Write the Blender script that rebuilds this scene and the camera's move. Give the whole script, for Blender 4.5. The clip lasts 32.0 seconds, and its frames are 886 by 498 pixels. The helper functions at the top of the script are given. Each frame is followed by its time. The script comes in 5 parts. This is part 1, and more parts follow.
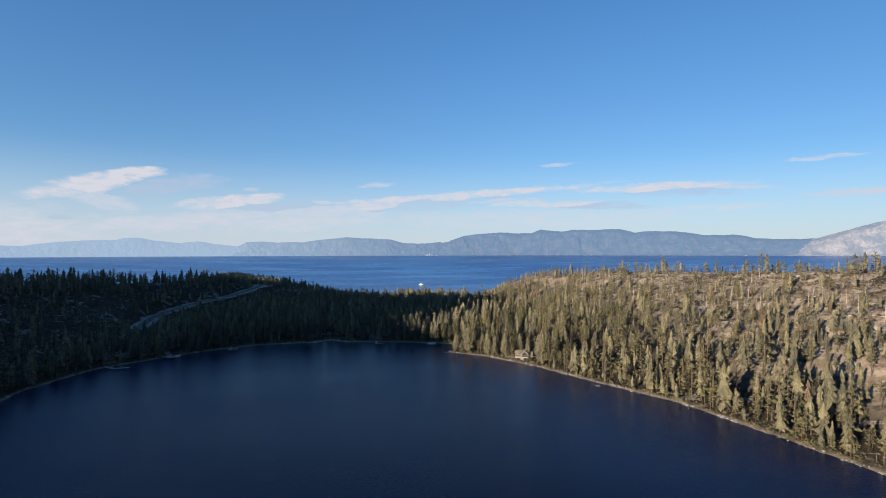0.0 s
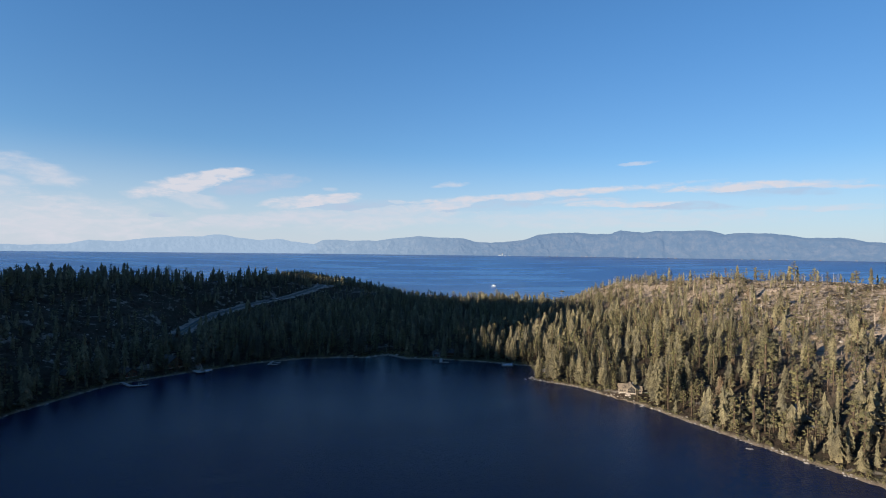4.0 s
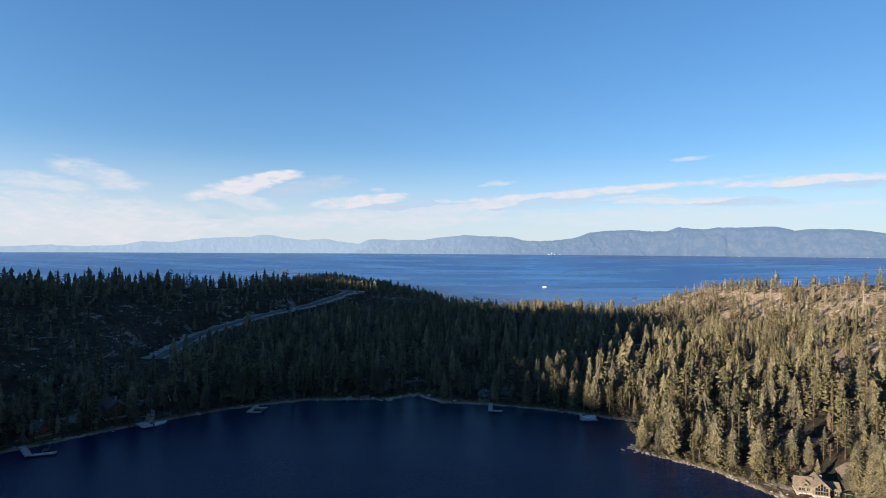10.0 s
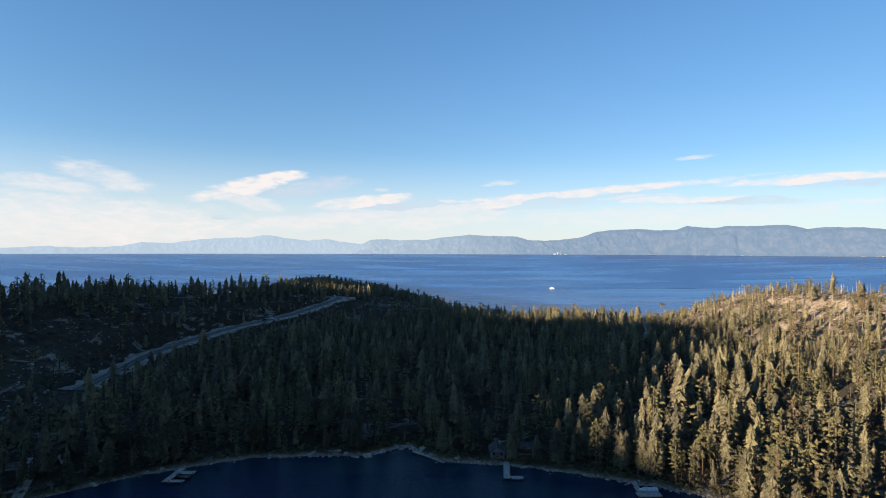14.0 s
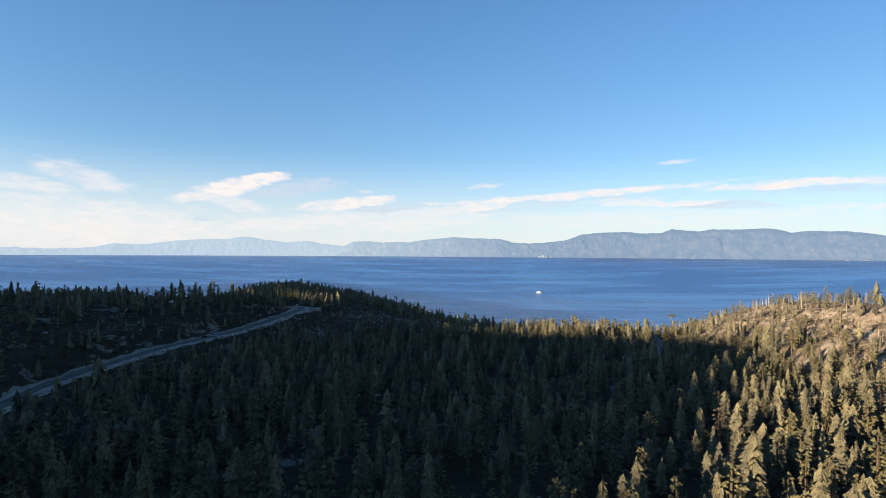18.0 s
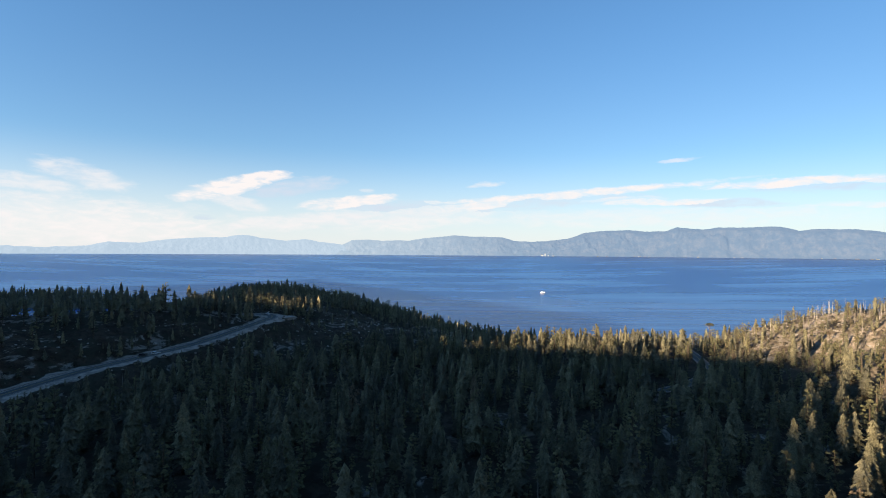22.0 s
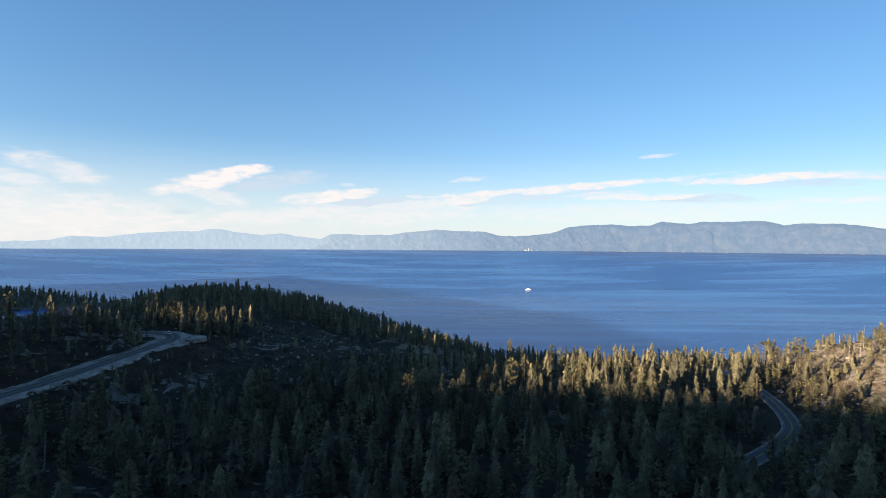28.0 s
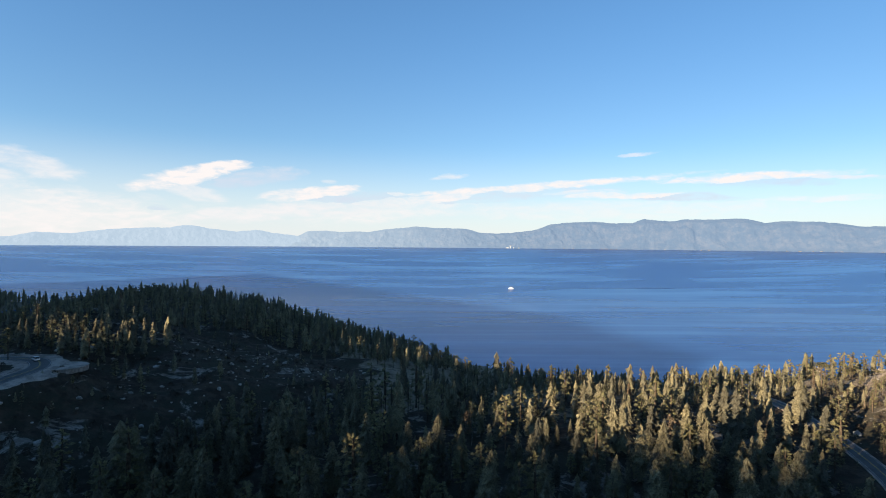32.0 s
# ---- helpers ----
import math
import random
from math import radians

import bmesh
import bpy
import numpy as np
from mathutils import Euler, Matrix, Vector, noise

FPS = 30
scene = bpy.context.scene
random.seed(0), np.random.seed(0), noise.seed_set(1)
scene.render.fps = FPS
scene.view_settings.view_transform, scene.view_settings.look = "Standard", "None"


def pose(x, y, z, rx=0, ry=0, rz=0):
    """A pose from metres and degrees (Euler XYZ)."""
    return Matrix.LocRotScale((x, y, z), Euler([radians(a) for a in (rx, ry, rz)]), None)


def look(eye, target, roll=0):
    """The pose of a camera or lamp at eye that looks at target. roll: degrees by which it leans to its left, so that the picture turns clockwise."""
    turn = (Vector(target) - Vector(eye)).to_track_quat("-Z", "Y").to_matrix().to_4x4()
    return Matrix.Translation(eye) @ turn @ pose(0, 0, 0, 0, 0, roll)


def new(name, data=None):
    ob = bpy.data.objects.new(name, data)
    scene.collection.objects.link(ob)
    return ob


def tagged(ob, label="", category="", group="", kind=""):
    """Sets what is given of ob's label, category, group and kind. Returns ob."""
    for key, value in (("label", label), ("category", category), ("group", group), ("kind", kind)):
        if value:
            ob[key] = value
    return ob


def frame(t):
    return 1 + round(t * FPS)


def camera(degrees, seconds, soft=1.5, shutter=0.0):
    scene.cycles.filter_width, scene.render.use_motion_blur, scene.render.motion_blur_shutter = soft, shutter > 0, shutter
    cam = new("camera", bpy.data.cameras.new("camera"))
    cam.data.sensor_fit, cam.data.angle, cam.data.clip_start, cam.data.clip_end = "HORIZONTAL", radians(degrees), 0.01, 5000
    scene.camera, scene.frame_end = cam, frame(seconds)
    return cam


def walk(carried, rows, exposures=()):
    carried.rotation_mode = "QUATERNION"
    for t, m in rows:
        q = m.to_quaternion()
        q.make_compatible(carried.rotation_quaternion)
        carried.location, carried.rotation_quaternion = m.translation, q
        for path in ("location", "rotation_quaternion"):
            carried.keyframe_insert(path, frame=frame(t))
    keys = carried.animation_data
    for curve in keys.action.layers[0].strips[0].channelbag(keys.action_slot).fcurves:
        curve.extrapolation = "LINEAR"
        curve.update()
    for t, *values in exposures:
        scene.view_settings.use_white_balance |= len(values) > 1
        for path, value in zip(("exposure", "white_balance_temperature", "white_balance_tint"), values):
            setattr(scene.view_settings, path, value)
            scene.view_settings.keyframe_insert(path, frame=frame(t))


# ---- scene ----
cam = camera(77.6, 32.0, soft=1.0)
EXPOSURES = [(0.0, 1.39, 6250, 10), (6.0, 1.43, 6250, 10), (9.0, 1.55, 6300, 10), (13.0, 1.77, 7050, 10), (32.0, 1.85, 7100, 10)]
PATH = [
    (0, (-5.884, -4.417, 78.449), (-5.585, -2.439, 78.458), -0.1),
    (0.5, (-4.566, 6.201, 78.467), (-4.297, 8.183, 78.473), 0.1),
    (1, (-2.939, 16.87, 78.621), (-2.694, 18.855, 78.63), 0.2),
    (1.5, (-1.413, 27.483, 78.635), (-1.189, 29.47, 78.644), 0.1),
    (2, (-0.181, 37.942, 78.581), (0.019, 39.932, 78.59), 0.3),
    (2.5, (0.594, 48.31, 78.535), (0.769, 50.303, 78.543), 0.4),
    (3, (1.103, 58.525, 78.618), (1.235, 60.52, 78.626), 0.4),
    (3.5, (1.228, 68.48, 78.725), (1.303, 70.479, 78.733), 0.6),
    (5.5, (2.845, 107.374, 79.18), (2.847, 109.374, 79.184), 0.6),
    (6, (2.819, 117.121, 79.131), (2.814, 119.121, 79.135), 0.5),
    (6.5, (3.01, 126.886, 79.207), (3.0, 128.886, 79.213), 0.5),
    (7, (3.555, 136.448, 79.287), (3.521, 138.448, 79.294), 0.5),
    (7.5, (3.781, 146.057, 79.304), (3.719, 148.056, 79.311), 0.5),
    (8, (3.596, 155.658, 79.303), (3.506, 157.656, 79.309), 0.5),
    (8.5, (3.31, 165.181, 79.293), (3.195, 167.178, 79.299), 0.4),
    (9, (2.956, 174.839, 79.365), (2.83, 176.835, 79.37), 0.4),
    (9.5, (2.406, 184.509, 79.485), (2.277, 186.505, 79.487), 0.4),
    (10, (2.26, 194.138, 79.606), (2.128, 196.134, 79.608), 0.4),
    (10.5, (2.061, 203.981, 79.729), (1.927, 205.977, 79.731), 0.3),
    (11, (1.675, 213.732, 79.898), (1.539, 215.727, 79.9), 0.3),
    (11.5, (1.366, 223.422, 80.041), (1.226, 225.417, 80.04), 0.2),
    (12, (0.852, 233.032, 80.115), (0.711, 235.027, 80.113), 0.2),
    (12.5, (0.562, 242.589, 80.19), (0.418, 244.583, 80.186), 0.2),
    (13, (0.341, 252.299, 80.214), (0.196, 254.293, 80.212), 0.1),
    (13.5, (0.063, 262.12, 80.208), (-0.083, 264.115, 80.209), 0.1),
    (14, (-0.163, 272.124, 80.099), (-0.31, 274.118, 80.101), 0.2),
    (14.5, (-0.418, 281.855, 80.137), (-0.565, 283.85, 80.141), 0.2),
    (16.5, (-1.452, 319.956, 80.73), (-1.6, 321.951, 80.738), 0.5),
    (17, (-1.383, 330.061, 80.65), (-1.497, 332.057, 80.659), 0.4),
    (17.5, (-1.667, 340.321, 80.634), (-1.757, 342.319, 80.643), 0.4),
    (18, (-1.757, 350.319, 80.645), (-1.847, 352.317, 80.656), 0.4),
    (18.5, (-1.71, 360.259, 80.623), (-1.8, 362.257, 80.632), 0.4),
    (19, (-1.788, 369.835, 80.593), (-1.879, 371.833, 80.601), 0.4),
    (19.5, (-1.926, 379.495, 80.586), (-2.017, 381.493, 80.593), 0.4),
    (20, (-2.014, 389.271, 80.594), (-2.105, 391.269, 80.601), 0.5),
    (20.5, (-2.252, 398.906, 80.584), (-2.343, 400.904, 80.59), 0.5),
    (21, (-2.376, 408.769, 80.444), (-2.468, 410.766, 80.449), 0.5),
    (21.5, (-2.44, 418.572, 80.217), (-2.532, 420.569, 80.223), 0.5),
    (22, (-2.454, 428.526, 80.003), (-2.547, 430.523, 80.009), 0.4),
    (22.5, (-2.241, 438.125, 79.794), (-2.335, 440.123, 79.8), 0.3),
    (23, (-2.302, 447.736, 79.706), (-2.397, 449.733, 79.711), 0.3),
    (23.5, (-2.426, 457.432, 79.642), (-2.522, 459.43, 79.648), 0.4),
    (24, (-2.49, 467.099, 79.548), (-2.588, 469.097, 79.553), 0.4),
    (24.5, (-2.463, 476.561, 79.506), (-2.543, 478.56, 79.511), 0.4),
    (25, (-2.356, 485.715, 79.602), (-2.402, 487.715, 79.604), 0.4),
    (25.5, (-1.961, 495.198, 79.878), (-1.988, 497.198, 79.878), 0.5),
    (27.5, (-0.88, 533.855, 80.271), (-0.907, 535.855, 80.26), 0.4),
    (28, (-0.597, 543.401, 80.211), (-0.625, 545.401, 80.198), 0.4),
    (28.5, (-0.075, 553.005, 80.068), (-0.103, 555.005, 80.053), 0.2),
    (29, (0.604, 562.8, 79.9), (0.576, 564.8, 79.883), 0.3),
    (29.5, (1.336, 572.582, 79.879), (1.309, 574.582, 79.866), -0.3),
    (30, (2.091, 582.225, 79.65), (2.09, 584.225, 79.631), 0.4),
    (30.5, (2.568, 591.699, 79.428), (2.607, 593.698, 79.407), 0.3),
    (31, (2.941, 601.166, 79.222), (2.978, 603.166, 79.203), 0.5),
    (31.5, (3.184, 610.751, 79.14), (3.222, 612.75, 79.119), 0.5),
    (32, (3.486, 620.403, 79.068), (3.526, 622.402, 79.046), 0.5),
]
walk(cam, [(t, look(eye, target, roll)) for t, eye, target, roll in PATH], EXPOSURES)

SKY_AIR, SKY_DUST, SKY_OZONE, SKY_STRENGTH = 1.0, 0.4, 2.5, 0.05
TINT_HIGH, TINT_LOW, SIDE = (0.85, 1.23, 1.45), (0.92, 1.05, 1.13), 0.25
HAZE, HAZE_TINT, CLOUD_LIT, CLOUD_SHADE = 0.84, (4.45, 4.75, 5.45), (5.25, 5.2, 5.55), (3.5, 4.2, 5.3)
FAR_HAZE_GLOW = 0.25
# ---- light ----
SUN_TO = Vector((0.8, 0.6, 0.0))          # the way the light travels, seen from above
SUN_EL = radians(10.5)
sun = new("sun", bpy.data.lights.new("sun", "SUN"))
sun.data.energy, sun.data.angle, sun.data.color = 4.5, radians(0.5), (1.0, 0.84, 0.63)
sun.matrix_world = look((0, 0, 500), Vector((0, 0, 500)) + SUN_TO * math.cos(SUN_EL) + Vector((0, 0, -math.sin(SUN_EL))))


class Nodes:
    """A short way to write node trees."""

    def __init__(self, tree, empty=True):
        self.tree = tree
        if empty:
            tree.nodes.clear()

    def node(self, kind, **values):
        n = self.tree.nodes.new(kind)
        for key, value in values.items():
            if key == "op":
                n.operation = value
            elif key == "blend":
                n.data_type, n.blend_type = "RGBA", value
        return n

    def put(self, socket, value):
        if isinstance(value, bpy.types.NodeSocket):
            self.tree.links.new(value, socket)
        else:
            socket.default_value = value

    def math(self, op, a, b=0.0, c=0.0, clamp=False):
        n = self.node("ShaderNodeMath", op=op)
        n.use_clamp = clamp
        for socket, value in zip(n.inputs, (a, b, c)):
            self.put(socket, value)
        return n.outputs[0]

    def mix(self, factor, a, b, blend="MIX"):
        n = self.node("ShaderNodeMix", blend=blend)
        self.put(n.inputs[0], factor)
        for socket, value in ((n.inputs[6], a), (n.inputs[7], b)):
            self.put(socket, (*value, 1.0) if isinstance(value, tuple) else value)
        return n.outputs[2]

    def noise(self, vector, scale, detail=4.0, rough=0.55, distortion=0.0):
        n = self.node("ShaderNodeTexNoise")
        self.put(n.inputs["Vector"], vector)
        for key, value in (("Scale", scale), ("Detail", detail), ("Roughness", rough), ("Distortion", distortion)):
            self.put(n.inputs[key], value)
        return n.outputs[0]

    def ramp(self, value, low, high):
        n = self.node("ShaderNodeMapRange")
        n.interpolation_type = "SMOOTHSTEP"
        for socket, v in zip(n.inputs, (value, low, high, 0.0, 1.0)):
            self.put(socket, v)
        return n.outputs[0]

    def scaled(self, vector, x, y, z):
        n = self.node("ShaderNodeMapping")
        self.put(n.inputs["Vector"], vector)
        n.inputs["Scale"].default_value = (x, y, z)
        return n.outputs[0]

    def bump(self, height, strength, distance):
        n = self.node("ShaderNodeBump")
        self.put(n.inputs["Height"], height)
        self.put(n.inputs["Strength"], strength)
        self.put(n.inputs["Distance"], distance)
        return n.outputs[0]


# ---- sky: clear evening air with lens-shaped clouds low over the far shore ----
world = bpy.data.worlds.new("sky")
scene.world = world
world.use_nodes = True
N = Nodes(world.node_tree)
sky = N.node("ShaderNodeTexSky")
sky.sky_type, sky.sun_disc = "NISHITA", False
sky.sun_elevation, sky.sun_rotation = SUN_EL, math.atan2(-SUN_TO.x, -SUN_TO.y)
sky.air_density, sky.dust_density, sky.ozone_density, sky.altitude = SKY_AIR, SKY_DUST, SKY_OZONE, 1900
direction = N.node("ShaderNodeTexCoord").outputs["Generated"]
axes = N.node("ShaderNodeSeparateXYZ")
N.put(axes.inputs[0], direction)
azimuth = N.math("MULTIPLY", N.math("ARCTAN2", axes.outputs[0], axes.outputs[1]), 180 / math.pi)
height = N.math("MULTIPLY", N.math("ARCSINE", axes.outputs[2]), 180 / math.pi)
drift = N.scaled(direction, 16, 16, 55)
wisp = N.math("SUBTRACT", N.noise(drift, 1.0, 5.0, 0.6), 0.5)
fine = N.ramp(N.noise(N.scaled(direction, 26, 26, 85), 1.0, 7.0, 0.6, 0.4), 0.28, 0.72)
ragged = N.math("MULTIPLY", N.math("SUBTRACT", 0.5, fine), 0.7)
height_w = N.math("ADD", height, N.math("MULTIPLY", wisp, 1.1))
azimuth_w = N.math("ADD", azimuth, N.math("MULTIPLY", N.math("SUBTRACT", N.noise(drift, 0.7, 3.0), 0.5), 3.5))
# azimuth, height, half width, half height (degrees), slope, density, share of blue-grey shade
CLOUDS = [
    (-23.6, 6.15, 4.3, 0.80, 0.25, 1.25, 0.0), (-19.9, 7.25, 1.9, 0.50, 0.10, 1.2, 0.0), (-26.3, 5.2, 2.2, 0.4, 0.30, 0.6, 0.0),
    (-17.4, 6.35, 4.2, 0.80, 0.16, 0.80, 1.0), (-23.0, 4.6, 2.6, 0.9, -0.28, 0.5, 0.1),
    (-12.0, 4.85, 4.4, 0.60, 0.12, 1.1, 0.0), (-8.6, 4.45, 4.4, 0.55, 0.06, 0.72, 0.9),
    (10.0, 5.75, 13.4, 0.36, 0.062, 0.95, 0.0), (6.6, 5.1, 10.7, 0.66, 0.03, 0.55, 0.8), (1.0, 4.7, 5.0, 0.4, 0.10, 0.8, 0.0),
    (19.0, 4.85, 5.8, 0.26, 0.0, 0.85, 0.0), (24.0, 4.6, 5.6, 0.34, -0.04, 0.65, 0.9), (14.0, 5.15, 4.5, 0.2, 0.02, 0.6, 0.2),
    (30.3, 6.2, 7.0, 0.36, 0.02, 1.05, 0.0), (31.5, 5.75, 5.2, 0.5, -0.04, 0.55, 1.0), (36.5, 6.0, 3.3, 0.2, -0.08, 0.7, 0.2),
    (20.7, 8.8, 1.8, 0.2, 0.07, 0.5, 0.0), (1.4, 6.8, 1.8, 0.22, 0.10, 0.6, 0.0), (-10.6, 6.1, 0.8, 0.22, 0.12, 0.6, 0.0),
    (-35.7, 6.3, 3.2, 0.95, -0.22, 0.55, 0.0), (-39.3, 5.4, 3.4, 0.66, -0.05, 0.52, 0.0), (-37.5, 2.3, 13.4, 2.1, -0.02, 0.72, 0.12),
    (-14.9, 3.1, 10.6, 0.80, 0.10, 0.7, 0.1), (-5.1, 3.5, 9.3, 1.25, 0.10, 0.62, 0.2), (16.9, 3.4, 16.7, 0.85, 0.0, 0.4, 0.3),
    (43.4, 8.0, 2.8, 0.18, 0.03, 0.6, 0.0), (46.4, 4.9, 4.0, 0.30, 0.0, 0.75, 0.3), (35.6, 4.1, 4.2, 0.20, 0.01, 0.5, 0.5),
    (-26.2, 3.1, 1.3, 0.2, 0.03, 0.7, 1.0), (80.0, 6.0, 14.0, 1.0, 0.0, 0.5, 0.2), (-95.0, 7.0, 16.0, 1.2, 0.0, 0.5, 0.2),
]
cover, shade = 0.0, 0.0
for az, el, wide, high, slope, dense, under in CLOUDS:
    across = N.math("DIVIDE", N.math("SUBTRACT", azimuth_w, az), wide)
    level = N.math("SUBTRACT", N.math("SUBTRACT", height_w, el), N.math("MULTIPLY", N.math("SUBTRACT", azimuth, az), slope))
    up = N.math("DIVIDE", level, high)
    far = N.math("ADD", N.math("ADD", N.math("MULTIPLY", across, across), N.math("MULTIPLY", up, up)), ragged)
    body = N.math("MULTIPLY", N.ramp(far, 1.75, 0.0), dense)
    above = N.math("GREATER_THAN", body, cover)
    shade = N.math("ADD", N.math("MULTIPLY", shade, N.math("SUBTRACT", 1.0, above)), N.math("MULTIPLY", above, under)) if high < 0.95 and dense > 0.5 else shade
    cover = N.math("MAXIMUM", cover, body)
cover = N.math("MULTIPLY", cover, N.math("ADD", 0.5, N.math("MULTIPLY", fine, 0.75)), clamp=True)
height_h = N.math("ADD", height, N.math("MULTIPLY", azimuth, 0.015))
side = N.math("SUBTRACT", 1.0, N.math("MULTIPLY", axes.outputs[0], SIDE))          # the air is brighter towards the sun's side
air = N.mix(1.0, sky.outputs[0], N.mix(N.ramp(height, 3.0, 26.0), TINT_LOW, TINT_HIGH), "MULTIPLY")
air = N.mix(1.0, air, side, "MULTIPLY")
air = N.mix(N.math("MULTIPLY", N.ramp(height_h, 10.5, -1.0), HAZE), air, HAZE_TINT)
lit = N.mix(shade, CLOUD_LIT, CLOUD_SHADE)
back = N.node("ShaderNodeBackground")
N.put(back.inputs[0], N.mix(cover, air, lit))
back.inputs[1].default_value = SKY_STRENGTH
N.put(N.node("ShaderNodeOutputWorld").inputs[0], back.outputs[0])


# ---- materials ----
def material(name, build, rough=0.8, metal=0.0, specular=0.3):
    """A material: build(N, position) gives its colour and, if it has one, its normal."""
    m = bpy.data.materials.new(name)
    m.use_nodes = True
    n = Nodes(m.node_tree)
    bsdf = n.node("ShaderNodeBsdfPrincipled")
    bsdf.inputs["Roughness"].default_value, bsdf.inputs["Metallic"].default_value = rough, metal
    bsdf.inputs["Specular IOR Level"].default_value = specular
    position = n.node("ShaderNodeNewGeometry").outputs["Position"]
    made = build(n, position)
    colour, normal = made if isinstance(made, tuple) and len(made) == 2 else (made, None)
    n.put(bsdf.inputs["Base Color"], (*colour, 1.0) if isinstance(colour, tuple) else colour)
    if normal is not None:
        n.put(bsdf.inputs["Normal"], normal)
    n.put(n.node("ShaderNodeOutputMaterial").inputs[0], bsdf.outputs[0])
    return m


def island(n):
    return n.node("ShaderNodeNewGeometry").outputs["Random Per Island"]


def each(n):
    return n.node("ShaderNodeObjectInfo").outputs["Random"]


def foliage(dark, light, dry):
    def build(n, p):
        tree = n.ramp(n.noise(n.scaled(p, 1, 1, 0.25), 0.16, 2.0), 0.32, 0.68)
        c = n.mix(tree, dark, light)
        c = n.mix(n.math("MULTIPLY", n.ramp(n.noise(p, 0.045, 3.0), 0.55, 0.75), 0.6), c, dry)
        tuft = n.math("ADD", n.math("MULTIPLY", island(n), 0.35), n.math("MULTIPLY", n.ramp(n.noise(p, 2.1, 4.0, 0.75), 0.34, 0.64), 0.65))
        c = n.mix(1.0, c, n.mix(tuft, (0.40, 0.40, 0.40), (1.45, 1.45, 1.45)), "MULTIPLY")
        return c, n.bump(n.noise(p, 1.7, 5.0, 0.75), 1.0, 1.2)
    return build


def spotted(a, b, scale, low=0.4, high=0.62, grain=8.0, strength=0.4, distance=0.05):
    def build(n, p):
        c = n.mix(n.ramp(n.noise(p, scale, 5.0, 0.6), low, high), a, b)
        g = n.noise(p, grain, 4.0, 0.65)
        c = n.mix(n.ramp(g, 0.3, 0.75), n.mix(1.0, c, (0.72, 0.72, 0.72), "MULTIPLY"), c)
        return c, n.bump(g, strength, distance)
    return build


def ground_look(n, p):
    duff = n.mix(n.ramp(n.noise(p, 0.21, 5.0, 0.65), 0.4, 0.62), (0.036, 0.027, 0.020), (0.074, 0.055, 0.040))
    brush = n.mix(n.noise(p, 0.9, 3.0), (0.030, 0.028, 0.020), (0.055, 0.050, 0.034))
    c = n.mix(n.ramp(n.noise(p, 0.075, 6.0, 0.7), 0.46, 0.58), duff, brush)
    granite = n.mix(n.ramp(n.noise(p, 0.35, 6.0, 0.7), 0.35, 0.7), (0.20, 0.175, 0.15), (0.36, 0.33, 0.29))
    bare = n.ramp(n.noise(n.scaled(p, 1, 1, 2.5), 0.048, 7.0, 0.72, 0.6), 0.565, 0.62)
    c = n.mix(n.math("MULTIPLY", bare, 0.75), c, granite)
    # the burnt crest: sandy, thin soil
    xyz = n.node("ShaderNodeSeparateXYZ")
    n.put(xyz.inputs[0], p)
    east = n.math("MULTIPLY", n.ramp(xyz.outputs[0], 168, 240), n.ramp(xyz.outputs[2], 3, 15))
    sand = n.mix(n.ramp(n.noise(p, 0.13, 6.0, 0.7), 0.35, 0.65), (0.18, 0.14, 0.095), (0.39, 0.31, 0.24))
    c = n.mix(n.math("MULTIPLY", east, n.ramp(n.noise(p, 0.05, 6.0, 0.7), 0.36, 0.52)), c, sand)
    beach = n.mix(n.noise(p, 0.6, 5.0, 0.7), (0.16, 0.125, 0.085), (0.30, 0.25, 0.185))
    c = n.mix(n.math("MULTIPLY", n.ramp(xyz.outputs[2], 0.8, 0.2), n.ramp(n.noise(p, 0.16, 5.0, 0.7), 0.3, 0.55)), c, beach)
    relief = n.math("ADD", n.noise(p, 0.5, 6.0, 0.7), n.math("MULTIPLY", n.noise(p, 2.5, 4.0, 0.7), 0.4))
    return c, n.bump(relief, 0.9, 1.2)


def asphalt_look(n, p):
    c = n.mix(n.ramp(n.noise(p, 0.35, 5.0, 0.65), 0.35, 0.65), (0.055, 0.055, 0.058), (0.085, 0.084, 0.083))
    g = n.noise(p, 6.0, 4.0, 0.7)
    return n.mix(n.ramp(g, 0.4, 0.8), c, (0.10, 0.10, 0.098)), n.bump(g, 0.25, 0.02)


